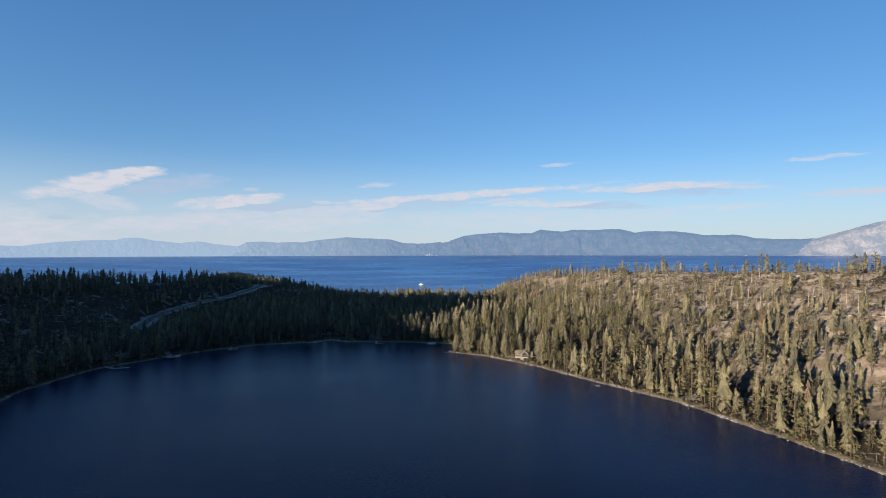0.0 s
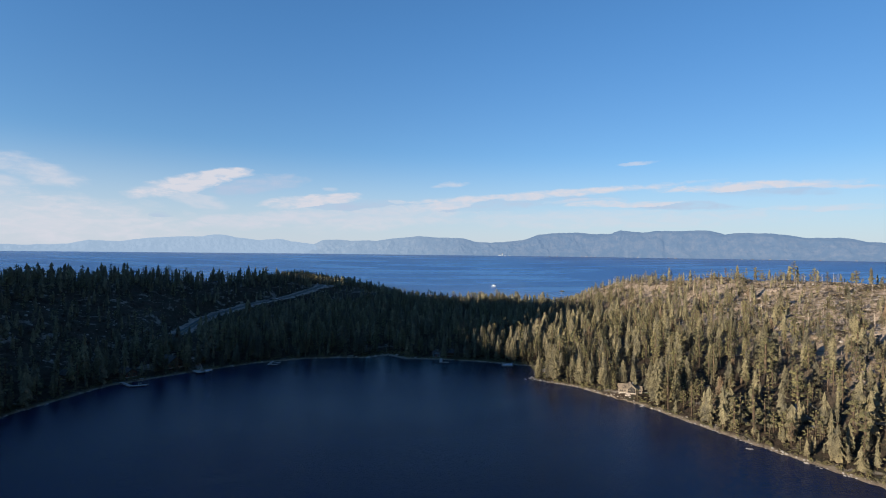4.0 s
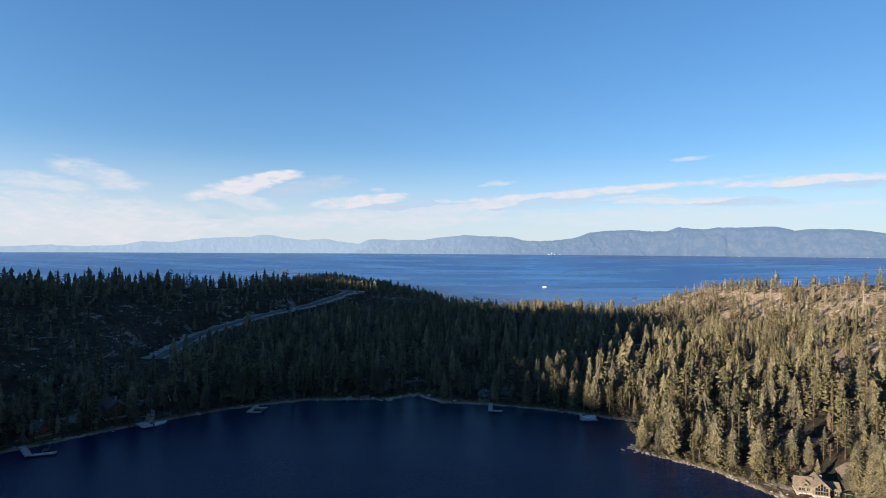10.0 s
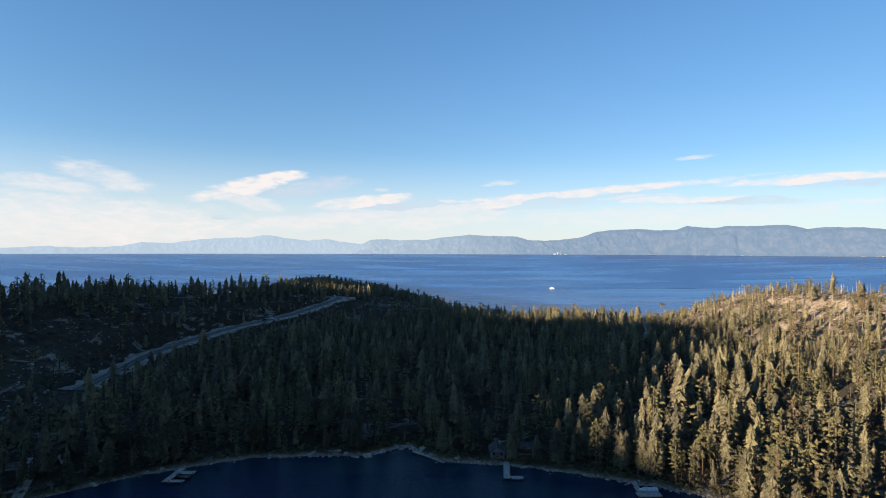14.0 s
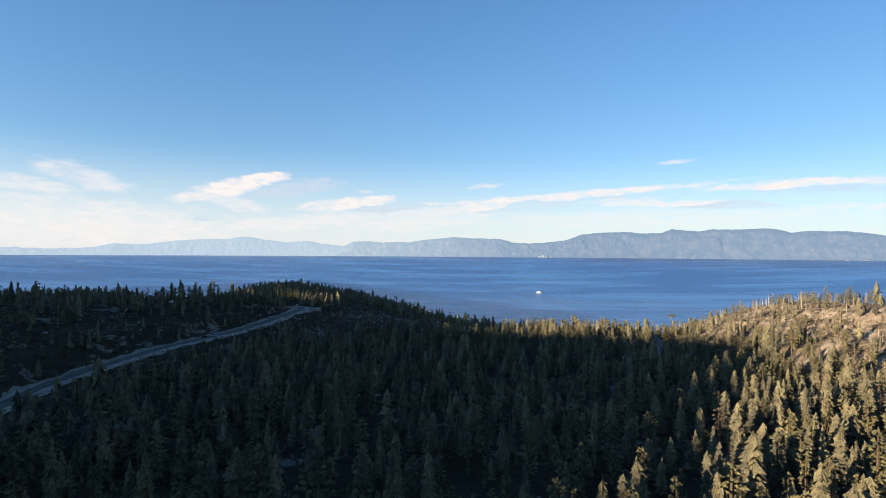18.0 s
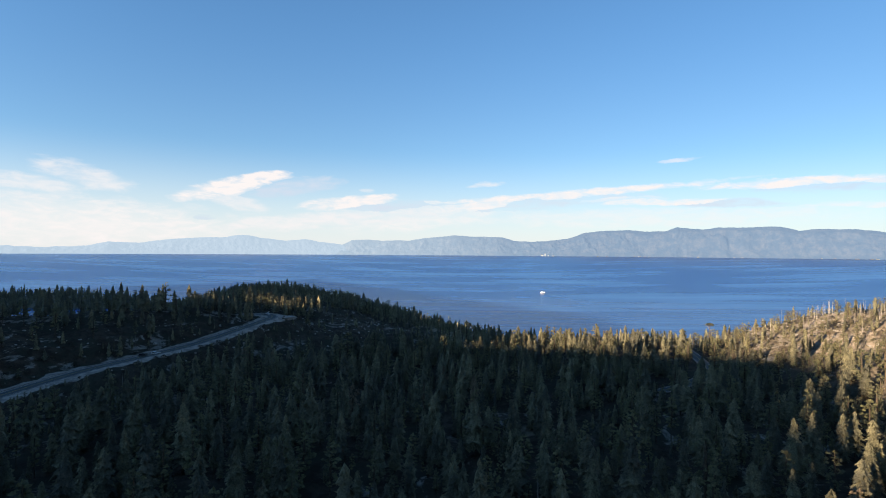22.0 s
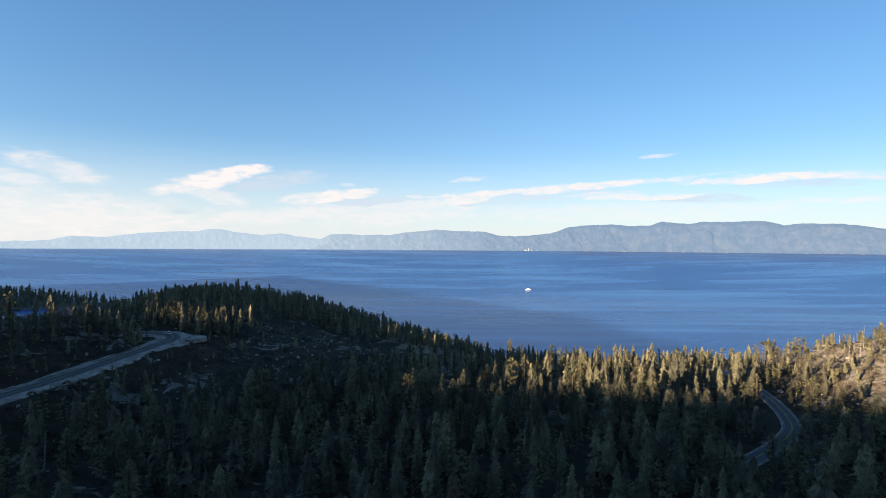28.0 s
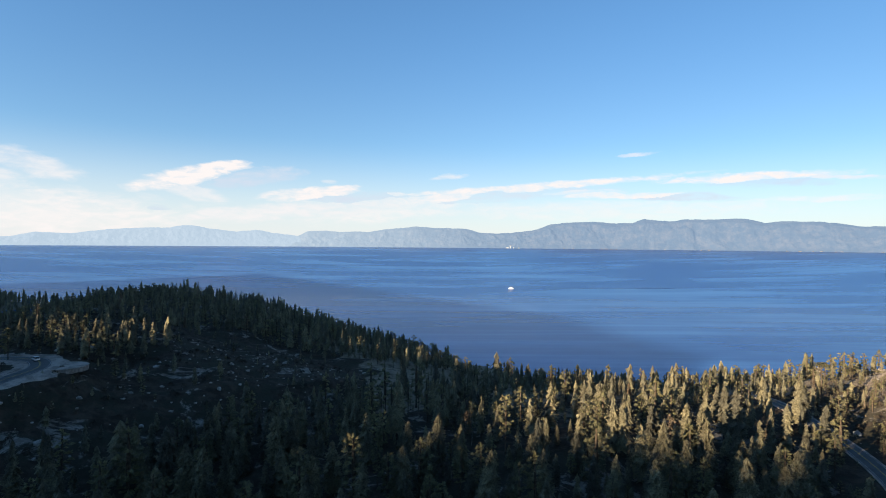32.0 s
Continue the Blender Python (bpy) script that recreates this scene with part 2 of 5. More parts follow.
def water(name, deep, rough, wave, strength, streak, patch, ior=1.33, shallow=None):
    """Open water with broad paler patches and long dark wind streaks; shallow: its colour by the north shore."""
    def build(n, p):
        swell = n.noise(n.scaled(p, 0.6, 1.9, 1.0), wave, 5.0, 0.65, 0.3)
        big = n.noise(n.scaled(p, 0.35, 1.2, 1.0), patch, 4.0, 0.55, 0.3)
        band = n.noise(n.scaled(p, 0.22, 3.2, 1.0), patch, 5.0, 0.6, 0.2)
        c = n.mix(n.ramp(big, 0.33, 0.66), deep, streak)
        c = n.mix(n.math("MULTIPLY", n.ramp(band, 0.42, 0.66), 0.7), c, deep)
        if shallow:
            xyz = n.node("ShaderNodeSeparateXYZ")
            n.put(xyz.inputs[0], p)
            c = n.mix(n.math("MULTIPLY", n.ramp(xyz.outputs[1], 418, 478), n.ramp(big, 0.30, 0.60)), c, shallow)
        return c, n.bump(n.math("MULTIPLY", swell, n.math("ADD", 0.55, n.math("MULTIPLY", big, 0.9))), strength, 0.35)
    m = material(name, build, rough, 0.0, 0.5)
    bsdf = [x for x in m.node_tree.nodes if x.type == "BSDF_PRINCIPLED"][0]
    bsdf.inputs["IOR"].default_value = ior
    return m


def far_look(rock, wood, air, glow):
    """Far hills; the haze of kilometres of lit air is painted on as emission."""
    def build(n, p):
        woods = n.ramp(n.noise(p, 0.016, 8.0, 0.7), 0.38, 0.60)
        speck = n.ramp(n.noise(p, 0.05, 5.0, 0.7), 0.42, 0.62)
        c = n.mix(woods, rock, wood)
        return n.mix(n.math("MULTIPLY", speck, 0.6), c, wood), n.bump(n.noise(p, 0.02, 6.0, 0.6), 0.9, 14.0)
    m = material("far_hills_hazed", build, 1.0, 0.0, 0.0)
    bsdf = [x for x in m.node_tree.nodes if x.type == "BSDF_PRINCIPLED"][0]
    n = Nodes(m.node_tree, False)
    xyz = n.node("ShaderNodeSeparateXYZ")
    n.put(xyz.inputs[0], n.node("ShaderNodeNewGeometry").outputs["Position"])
    n.put(bsdf.inputs["Emission Color"], n.mix(n.math("MULTIPLY", n.ramp(xyz.outputs[0], 1100, -1200), 0.85), air, (0.50, 0.66, 0.85)))     # the painted haze turns thicker and paler to the west
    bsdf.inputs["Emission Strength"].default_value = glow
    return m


FIR = material("fir_needles", foliage((0.082, 0.077, 0.057), (0.215, 0.188, 0.110), (0.230, 0.188, 0.106)), 0.75, 0, 0.2)
PINE = material("pine_needles", foliage((0.080, 0.076, 0.043), (0.176, 0.157, 0.073), (0.232, 0.182, 0.094)), 0.75, 0, 0.2)
RUST = material("dry_needles", foliage((0.125, 0.088, 0.056), (0.175, 0.130, 0.088), (0.20, 0.16, 0.115)), 0.85, 0, 0.1)
BARK = material("bark", spotted((0.060, 0.045, 0.032), (0.115, 0.085, 0.060), 1.3), 0.9, 0, 0.1)
DEAD = material("weathered_wood", spotted((0.24, 0.20, 0.17), (0.40, 0.35, 0.30), 0.9), 0.85, 0, 0.1)
SHRUB = material("brush_leaves", foliage((0.044, 0.036, 0.028), (0.074, 0.058, 0.042), (0.105, 0.080, 0.055)), 0.8, 0, 0.1)
DRY = material("dry_brush", foliage((0.115, 0.100, 0.056), (0.20, 0.160, 0.100), (0.27, 0.205, 0.145)), 0.85, 0, 0.1)
GROUND = material("ground_soil", ground_look, 0.95, 0, 0.1)
GRANITE = material("granite", spotted((0.21, 0.19, 0.165), (0.40, 0.37, 0.33), 0.5, 0.35, 0.65, 3.0, 0.6, 0.2), 0.85, 0, 0.2)
ASPHALT = material("asphalt", asphalt_look, 0.85, 0, 0.25)
GRAVEL = material("road_gravel", spotted((0.235, 0.195, 0.165), (0.40, 0.335, 0.285), 0.25, 0.38, 0.62, 2.0), 0.95, 0, 0.1)
YELLOW = material("yellow_line", spotted((0.36, 0.26, 0.06), (0.46, 0.34, 0.09), 1.5), 0.7)
WHITE = material("white_line", spotted((0.30, 0.30, 0.29), (0.44, 0.44, 0.42), 1.5), 0.7)
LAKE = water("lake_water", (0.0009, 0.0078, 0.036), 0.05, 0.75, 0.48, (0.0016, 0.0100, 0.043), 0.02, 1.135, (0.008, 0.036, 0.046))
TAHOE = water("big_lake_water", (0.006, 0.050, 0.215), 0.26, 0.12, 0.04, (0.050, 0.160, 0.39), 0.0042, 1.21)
# ---- the lie of the land ----
# The small lake lies at z = 0, the big one beyond the saddle 73 m lower.
LOW = -73.0
SHORE = [(-230, -420), (-238, -200), (-228, 0), (-205, 190), (-191, 305), (-195, 338), (-181, 394), (-150, 431), (-122, 458), (-88, 478), (-46, 483.5),
         (-31, 495), (-15, 480), (9, 478.5), (33, 472.5), (54, 465), (78, 455), (76, 438), (63, 420), (87, 400), (107, 371), (134, 309), (157, 261), (169, 204),
         (178, 150), (196, 0), (215, -200), (180, -420)]
# rows across the valley, from near to far: y; crest and foot of the west hill (x, z), of the east hill (x, z)
ROWS = [(-500, -420, 110, -235, 0, 240, 0, 480, 130), (0, -400, 80, -232, 0, 200, 0, 430, 95), (200, -375, 66, -206, 1, 172, 1, 400, 76),
        (300, -365, 60, -192, 1, 140, 1, 392, 70), (400, -352, 52, -185, 2, 100, 1, 388, 62), (500, -345, 47, -196, 5, 125, 2, 378, 54),
        (580, -332, 45, -184, 4, 150, 3, 350, 53), (650, -318, 43, -196, 6, 165, 3, 325, 51), (715, -290, 40, -150, 6, 168, 3, 300, 48),
        (770, -245, 37, -112, 5, 172, 3, 275, 45), (830, -190, 35, -78, 4, 177, 5, 252, 39), (900, -192, 33, -12, 1, 168, 0, 258, 19),
        (1000, -225, 30, 85, -22, 160, -26, 290, -18), (1100, -240, 26, 125, -48, 160, -55, 300, -55), (1290, -290, 17, 90, -76, 150, -85, 300, -85),
        (1420, -330, -30, 0, -84, 150, -88, 300, -88), (1560, -360, -84, 0, -88, 150, -90, 300, -90)]


def shore_distance(x, y):
    """Metres from the small lake's edge, negative inside it."""
    near, inside = np.full(np.shape(x), 1e9), np.zeros(np.shape(x), bool)
    for (ax, ay), (bx, by) in zip(SHORE, SHORE[1:] + SHORE[:1]):
        t = np.clip(((x - ax) * (bx - ax) + (y - ay) * (by - ay)) / ((bx - ax) ** 2 + (by - ay) ** 2), 0, 1)
        near = np.minimum(near, np.hypot(x - ax - t * (bx - ax), y - ay - t * (by - ay)))
        if ay != by:
            inside ^= ((ay > y) != (by > y)) & (x < (bx - ax) * (y - ay) / (by - ay) + ax)
    return np.where(inside, -near, near)


def rough(x, y, size, seed):
    """Cheap rolling relief, about -1 to 1."""
    a = np.sin(x / size + seed) * np.cos(y / size * 0.9 - seed * 1.7) + 0.6 * np.sin(x / size * 1.9 - y / size * 1.3 + seed * 3)
    b = 0.5 * np.sin(x / size * 3.1 + y / size * 2.3 + seed * 5) + 0.35 * np.cos(x / size * 4.7 - y / size * 5.3 + seed)
    return (a + b) / 1.6


def smooth(t):
    t = np.clip(t, 0, 1)
    return t * t * (3 - 2 * t)


def land(x, y):
    """Height of the bare land, before roads are cut."""
    rows = np.array(ROWS, float)
    wx, wz, fx, fz, gx, gz, ex, ez = [np.interp(y, rows[:, 0], rows[:, k]) for k in range(1, 9)]
    west = np.clip((fx - x) / (fx - wx), 0, None)
    east = np.clip((x - gx) / (ex - gx), 0, None)
    bow = lambda t: np.where(t < 1, 0.55 * t + 0.45 * smooth(t), 1.0)
    z = np.where(x < fx, fz + (wz - fz) * bow(west), np.where(x > gx, gz + (ez - gz) * bow(east), fz + (gz - fz) * smooth((x - fx) / (gx - fx))))
    # behind the crests the land goes on, falling towards the big lake in the west and north
    z = z - np.where(x < wx, smooth((wx - x) / 420) * np.clip(wz - LOW + 12, 0, None) * smooth((y - 500) / 500), 0)
    z = z - np.where(x > ex, smooth((x - ex - 60) / 700) * np.clip(ez - LOW + 12, 0, None) * smooth((y - 300) / 600), 0)
    # a wooded headland far to the west, across the bay's mouth
    head = np.exp(-(((x + 1120) / 300) ** 2 + ((y - 1880) / 110) ** 2) * 1.2)
    z = np.where(y > 1400, np.maximum(z, LOW - 12 + 36 * head), z)
    d = shore_distance(x, y)
    swell = 2.6 * rough(x, y, 33, 1.3) + 1.2 * rough(x, y, 13, 2.1) + 0.5 * rough(x, y, 5.3, 0.4)
    z = z + swell * smooth((d - 6) / 60)
    bank = np.minimum(0.25 + 0.11 * np.clip(d, 0, None), 1.2 + 0.16 * np.clip(d, 0, None))
    z = np.where((y < 520) & (d < 40) & (d > 0), np.minimum(z, bank) * (1 - smooth((d - 12) / 28)) + z * smooth((d - 12) / 28), z)
    z = np.where((y < 560) & (d > 0), np.maximum(z, np.minimum(0.15 + 0.1 * d, 1.5)), z)
    return np.where(d <= 0, np.maximum(-9, 0.2 * d - 0.05), z)


# roads: x, y, z along the middle
ROAD_WEST = [(-213, 548, 5.5), (-222, 595, 6.0), (-225, 640, 9.0), (-207, 703, 15.0), (-190, 735, 17.8), (-174, 765, 20.5), (-160, 803, 25.0),
             (-152, 824, 28.0), (-150, 838, 29.2), (-160, 850, 29.6), (-183, 860, 28.0), (-215, 880, 23.0), (-262, 915, 16.0)]
ROAD_EAST = [(104, 742, 2.2), (117, 752, 2.4), (129, 762, 2.7), (138, 771, 2.9), (145.5, 780, 3.0), (152, 793, 3.1), (158, 810, 3.2), (162, 826, 3.5), (165, 848, 4.4), (168, 872, 4.4), (172, 900, 1.5), (172, 935, -6.0)]


def along(line, step):
    """Points every step metres on a smooth curve through the line's points."""
    p = np.array(line, float)
    p = np.vstack([2 * p[0] - p[1], p, 2 * p[-1] - p[-2]])
    out = []
    for a, b, c, d in zip(p[:-3], p[1:-2], p[2:-1], p[3:]):
        for t in np.linspace(0, 1, max(2, int(np.linalg.norm(c - b) / step)), endpoint=False):
            out.append(0.5 * (2 * b + (c - a) * t + (2 * a - 5 * b + 4 * c - d) * t * t + (3 * b - a - 3 * c + d) * t ** 3))
    return np.array(out)


LINES = {"west": along(ROAD_WEST, 4.0), "east": along(ROAD_EAST, 4.0)}
HOUSE = (109.0, 378.0)


def road_near(x, y):
    """Distance to the nearest road's middle, and that road's height there."""
    best, level = np.full(np.shape(x), 1e9), np.zeros(np.shape(x))
    for line in LINES.values():
        lo, hi = line.min(0) - 60, line.max(0) + 60
        pick = (x > lo[0]) & (x < hi[0]) & (y > lo[1]) & (y < hi[1])
        if not pick.any():
            continue
        d = np.hypot(x[pick][:, None] - line[None, :, 0], y[pick][:, None] - line[None, :, 1])
        k = d.argmin(1)
        closer = d[np.arange(len(k)), k] < best[pick]
        where = np.flatnonzero(pick.ravel())[closer]
        best.ravel()[where], level.ravel()[where] = d[np.arange(len(k)), k][closer], line[k, 2][closer]
    return best, level


def terrain(x, y):
    x, y = np.atleast_1d(np.asarray(x, float)).copy(), np.atleast_1d(np.asarray(y, float)).copy()
    z = land(x, y)
    d, level = road_near(x, y)
    z = z + (level - 0.35 - z) * (1 - smooth((d - 7.5) / 16))
    site = np.hypot(x - HOUSE[0] - 4, y - HOUSE[1] - 6)
    z = np.where(shore_distance(x, y) > 1, z + (2.6 - z) * (1 - smooth((site - 11) / 10)), z)
    return z


def mesh_from(name, verts, faces, mats, index=None, flat=True):
    """A mesh from arrays: corners, triangles, materials and a material number for each triangle."""
    me = bpy.data.meshes.new(name)
    verts, faces = np.asarray(verts, np.float32), np.asarray(faces, np.int32)
    k = faces.shape[1]
    me.vertices.add(len(verts))
    me.vertices.foreach_set("co", verts.ravel())
    me.loops.add(faces.size)
    me.loops.foreach_set("vertex_index", faces.ravel())
    me.polygons.add(len(faces))
    me.polygons.foreach_set("loop_start", np.arange(0, faces.size, k, dtype=np.int32))
    if index is not None:
        me.polygons.foreach_set("material_index", np.asarray(index, np.int32))
    me.polygons.foreach_set("use_smooth", np.full(len(faces), not flat))
    for m in mats:
        me.materials.append(m)
    me.update(calc_edges=True)
    me.validate()
    return me


def grid_faces(rows, cols):
    a = np.arange(rows * cols).reshape(rows, cols)
    return np.stack([a[:-1, :-1], a[:-1, 1:], a[1:, 1:], a[1:, :-1]], -1).reshape(-1, 4)


def spread(lo, a, b, hi, step, grow=1.13):
    """Even steps from a to b, growing ones out to lo and hi."""
    mid = list(np.arange(a, b + step, step))
    s, left, right = step, [], []
    v = mid[0]
    while v > lo:
        s *= grow
        v -= s
        left.append(v)
    s, v = step, mid[-1]
    while v < hi:
        s *= grow
        v += s
        right.append(v)
    return np.array(left[::-1] + mid + right)


gx = spread(-4700, -480, 430, 4700, 4.5)
gy = spread(-900, 120, 1000, 4900, 4.5, 1.09)
GX, GY = np.meshgrid(gx, gy)
GZ = terrain(GX.ravel(), GY.ravel()).reshape(GX.shape)
GZ = np.where(GY > 2300, LOW - 15, GZ)
ground = new("ground", mesh_from("ground", np.stack([GX, GY, GZ], -1).reshape(-1, 3), grid_faces(*GX.shape), [GROUND], flat=False))
tagged(ground, "dry brown forest floor with granite outcrops and low brush", "ground", kind="structure")


def ground_z(x, y):
    """Height of the ground mesh."""
    x, y = np.atleast_1d(np.asarray(x, float)), np.atleast_1d(np.asarray(y, float))
    i = np.clip(np.searchsorted(gx, x) - 1, 0, len(gx) - 2)
    j = np.clip(np.searchsorted(gy, y) - 1, 0, len(gy) - 2)
    u, v = (x - gx[i]) / (gx[i + 1] - gx[i]), (y - gy[j]) / (gy[j + 1] - gy[j])
    return (GZ[j, i] * (1 - u) + GZ[j, i + 1] * u) * (1 - v) + (GZ[j + 1, i] * (1 - u) + GZ[j + 1, i + 1] * u) * v


def gz(x, y):
    return float(ground_z(x, y)[0])


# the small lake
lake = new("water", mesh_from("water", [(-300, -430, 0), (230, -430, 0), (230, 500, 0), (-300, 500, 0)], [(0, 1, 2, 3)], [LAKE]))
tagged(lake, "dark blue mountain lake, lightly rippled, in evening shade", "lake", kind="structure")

# the big lake: level near by, its far part drawn in towards the viewer so that the far shore lies at its true height in the view
MID = (0.0, 310.0, 79.5)


def lake_level(r):
    dip = 0.0082 + 0.109 * (np.clip((4500 - r) / 3200, 0, 1)) ** 2
    return np.where(r < 1750, LOW, np.maximum(LOW, MID[2] - dip * r))


ang = np.radians(np.linspace(-64, 64, 90))
rad = np.linspace(560, 4560, 160)
RA, AA = np.meshgrid(rad, ang)
bx, by = MID[0] + RA * np.sin(AA), MID[1] + RA * np.cos(AA)
big = new("water", mesh_from("water_big", np.stack([bx, by, lake_level(RA)], -1).reshape(-1, 3), grid_faces(*RA.shape)[:, ::-1], [TAHOE], flat=False))
tagged(big, "wide blue lake with pale wind streaks", "lake", kind="structure")


# ---- far shore ----
def far_range(name, label, outline, near, mat, seed, deep=260.0, spurs=24.0):
    """Hills along an arc with spurs and gullies: outline gives azimuth and height in degrees as seen from the middle of the flight."""
    az = np.linspace(outline[0][0], outline[-1][0], int(22 * (outline[-1][0] - outline[0][0])))
    top = np.interp(az, [a for a, _ in outline], [h for _, h in outline])
    top = np.convolve(np.pad(top, 2, mode="edge"), np.ones(5) / 5, "valid")
    jag = np.array([4.5 * noise.fractal(Vector((a * 1.1, seed, 0)), 0.9, 2.1, 6) for a in az])
    rows = 34
    base = float(lake_level(np.array(near))) - 3
    crest = MID[2] + (near + deep) * np.tan(np.radians(top))
    pts = np.zeros((rows, len(az), 3))
    for k in range(rows):
        t = k / (rows - 4)
        r = near + deep * t
        x, y = np.sin(np.radians(az)), np.cos(np.radians(az))
        lie = az + 1.3 * np.array([noise.fractal(Vector((a * 0.45, t * 2.0, seed + 5)), 0.9, 2.1, 3) for a in az])
        ridge = np.array([1 - abs(noise.noise(Vector((a * 0.38 + seed * 9, t * 0.9, seed)))) * 2.4 for a in lie])
        gully = np.array([1 - abs(noise.noise(Vector((a * 0.95 + seed * 3, t * 2.4, seed + 2)))) * 2.2 for a in lie])
        small = np.array([noise.fractal(Vector((a * 2.2, t * 6.0, seed + 4)), 0.8, 2.1, 4) for a in az])
        swell = math.sin(math.pi * min(t, 1.0)) ** 0.7
        z = base + (crest - base) * smooth(min(t, 1.0)) ** 0.8 + swell * (ridge * spurs + gully * spurs * 0.45 + small * 6 - spurs * 0.6)
        z = np.minimum(np.maximum(z, base + 5 * t), base + (crest - base) * (0.55 + 0.45 * min(t, 1.0)))
        z = z + jag * min(t, 1.0) ** 5
        if t > 1:
            z = crest + jag - (t - 1) * 500
        pts[k] = np.stack([MID[0] + r * x, MID[1] + r * y, z], -1)
    ob = new(name, mesh_from(name, pts.reshape(-1, 3), grid_faces(rows, len(az)), [mat], flat=False))
    return tagged(ob, label, "mountains", kind="structure")


# haze is put into each range's emission colour and strength
FAR_PALE = far_look((0.035, 0.04, 0.05), (0.025, 0.03, 0.04), (0.34, 0.46, 0.60), FAR_HAZE_GLOW * 1.1)
FAR_GREEN = far_look((0.040, 0.040, 0.041), (0.016, 0.022, 0.030), (0.23, 0.36, 0.56), FAR_HAZE_GLOW)
FAR_TAN = far_look((0.17, 0.14, 0.12), (0.06, 0.06, 0.06), (0.27, 0.37, 0.52), FAR_HAZE_GLOW)
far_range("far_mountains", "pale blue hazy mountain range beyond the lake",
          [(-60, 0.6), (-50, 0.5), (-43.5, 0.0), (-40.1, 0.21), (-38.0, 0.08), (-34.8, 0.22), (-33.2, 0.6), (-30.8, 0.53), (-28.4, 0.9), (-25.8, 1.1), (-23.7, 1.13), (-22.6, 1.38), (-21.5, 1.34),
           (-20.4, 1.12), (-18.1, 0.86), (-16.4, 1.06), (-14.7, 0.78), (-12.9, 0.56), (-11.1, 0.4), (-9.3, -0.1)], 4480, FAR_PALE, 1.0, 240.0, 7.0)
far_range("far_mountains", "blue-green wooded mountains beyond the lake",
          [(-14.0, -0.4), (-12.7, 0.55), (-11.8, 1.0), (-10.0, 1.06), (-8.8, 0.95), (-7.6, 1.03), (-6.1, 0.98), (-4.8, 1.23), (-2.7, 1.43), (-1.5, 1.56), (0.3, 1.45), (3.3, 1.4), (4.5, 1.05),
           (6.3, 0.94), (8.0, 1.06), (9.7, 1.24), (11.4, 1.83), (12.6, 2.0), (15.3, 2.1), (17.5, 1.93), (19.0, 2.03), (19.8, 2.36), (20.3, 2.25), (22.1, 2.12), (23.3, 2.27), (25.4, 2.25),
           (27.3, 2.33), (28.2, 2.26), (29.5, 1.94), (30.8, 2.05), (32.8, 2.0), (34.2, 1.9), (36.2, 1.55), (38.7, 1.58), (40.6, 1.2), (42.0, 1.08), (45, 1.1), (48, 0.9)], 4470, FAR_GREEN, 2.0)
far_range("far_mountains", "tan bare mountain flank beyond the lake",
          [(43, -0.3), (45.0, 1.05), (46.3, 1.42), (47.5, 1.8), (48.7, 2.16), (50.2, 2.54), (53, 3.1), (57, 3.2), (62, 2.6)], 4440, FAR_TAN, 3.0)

# ---- the mountain behind the flight, whose evening shadow lies over the lake ----
CREST = [(-1500, 60), (-300, 20), (100, 30), (285, 54), (303, 59), (325, 66), (363, 74), (400, 92), (445, 118), (475, 131), (520, 130), (560, 121), (598, 116), (626, 108), (650, 111), (664, 118), (680, 124), (692, 127), (744, 130), (757, 113), (768, 109), (785, 110), (800, 112), (832, 112), (845, 134), (960, 140), (1080, 150), (1250, 165), (2600, 165)]
ss = np.linspace(-1500, 2600, 411)
kk = np.interp(ss, [a for a, _ in CREST], [b for _, b in CREST])
kk = np.convolve(np.pad(kk, 1, mode="edge"), np.ones(3) / 3, "valid") + math.tan(SUN_EL) * 1000 + rough(ss, ss * 0, 11, 0.7) * 1.5
across = np.array([-1400, -1250, -1120, -1050, -1015, -1000, -985, -950, -880, -780])
fall = np.array([-420, -270, -130, -60, -16, 0, -16, -60, -130, -260])
ridge = np.zeros((len(across), len(ss), 3))
for k in range(len(across)):
    ridge[k] = np.stack([across[k] * 0.8 - 0.6 * ss, across[k] * 0.6 + 0.8 * ss, np.maximum(kk + fall[k], -80)], -1)
back_ridge = new("mountain_ridge", mesh_from("mountain_ridge", ridge.reshape(-1, 3), grid_faces(len(across), len(ss)), [GROUND], flat=False))
tagged(back_ridge, "steep mountain ridge behind the lake, dark with woods", "mountain", kind="structure")
# unseen mountains added behind the start; they close the south and block low sky light
sx = np.linspace(-500, 3200, 120)
steps = np.array([0.0, 0.2, 0.45, 0.7, 0.9, 1.0, 1.15, 1.5])
rise = np.array([0.0, 0.12, 0.38, 0.68, 0.94, 1.0, 0.85, 0.2])
high = 560 + 70 * rough(sx, sx * 0.3, 260, 1.9) + 25 * rough(sx, sx * 0.1, 70, 0.4)
south = np.zeros((len(steps), len(sx), 3))
for k in range(len(steps)):
    south[k] = np.stack([sx, -1000 - 900 * steps[k] + 40 * rough(sx, sx * 0 + k, 180, 2.0), -20 + high * rise[k] * np.clip((sx + 520) / 420, 0.05, 1)], -1)
tagged(new("mountain_south", mesh_from("mountain_south", south.reshape(-1, 3), grid_faces(len(steps), len(sx)), [GROUND], flat=False)), "unseen mountain flank added to block low southern sky light", "mountain", kind="structure")

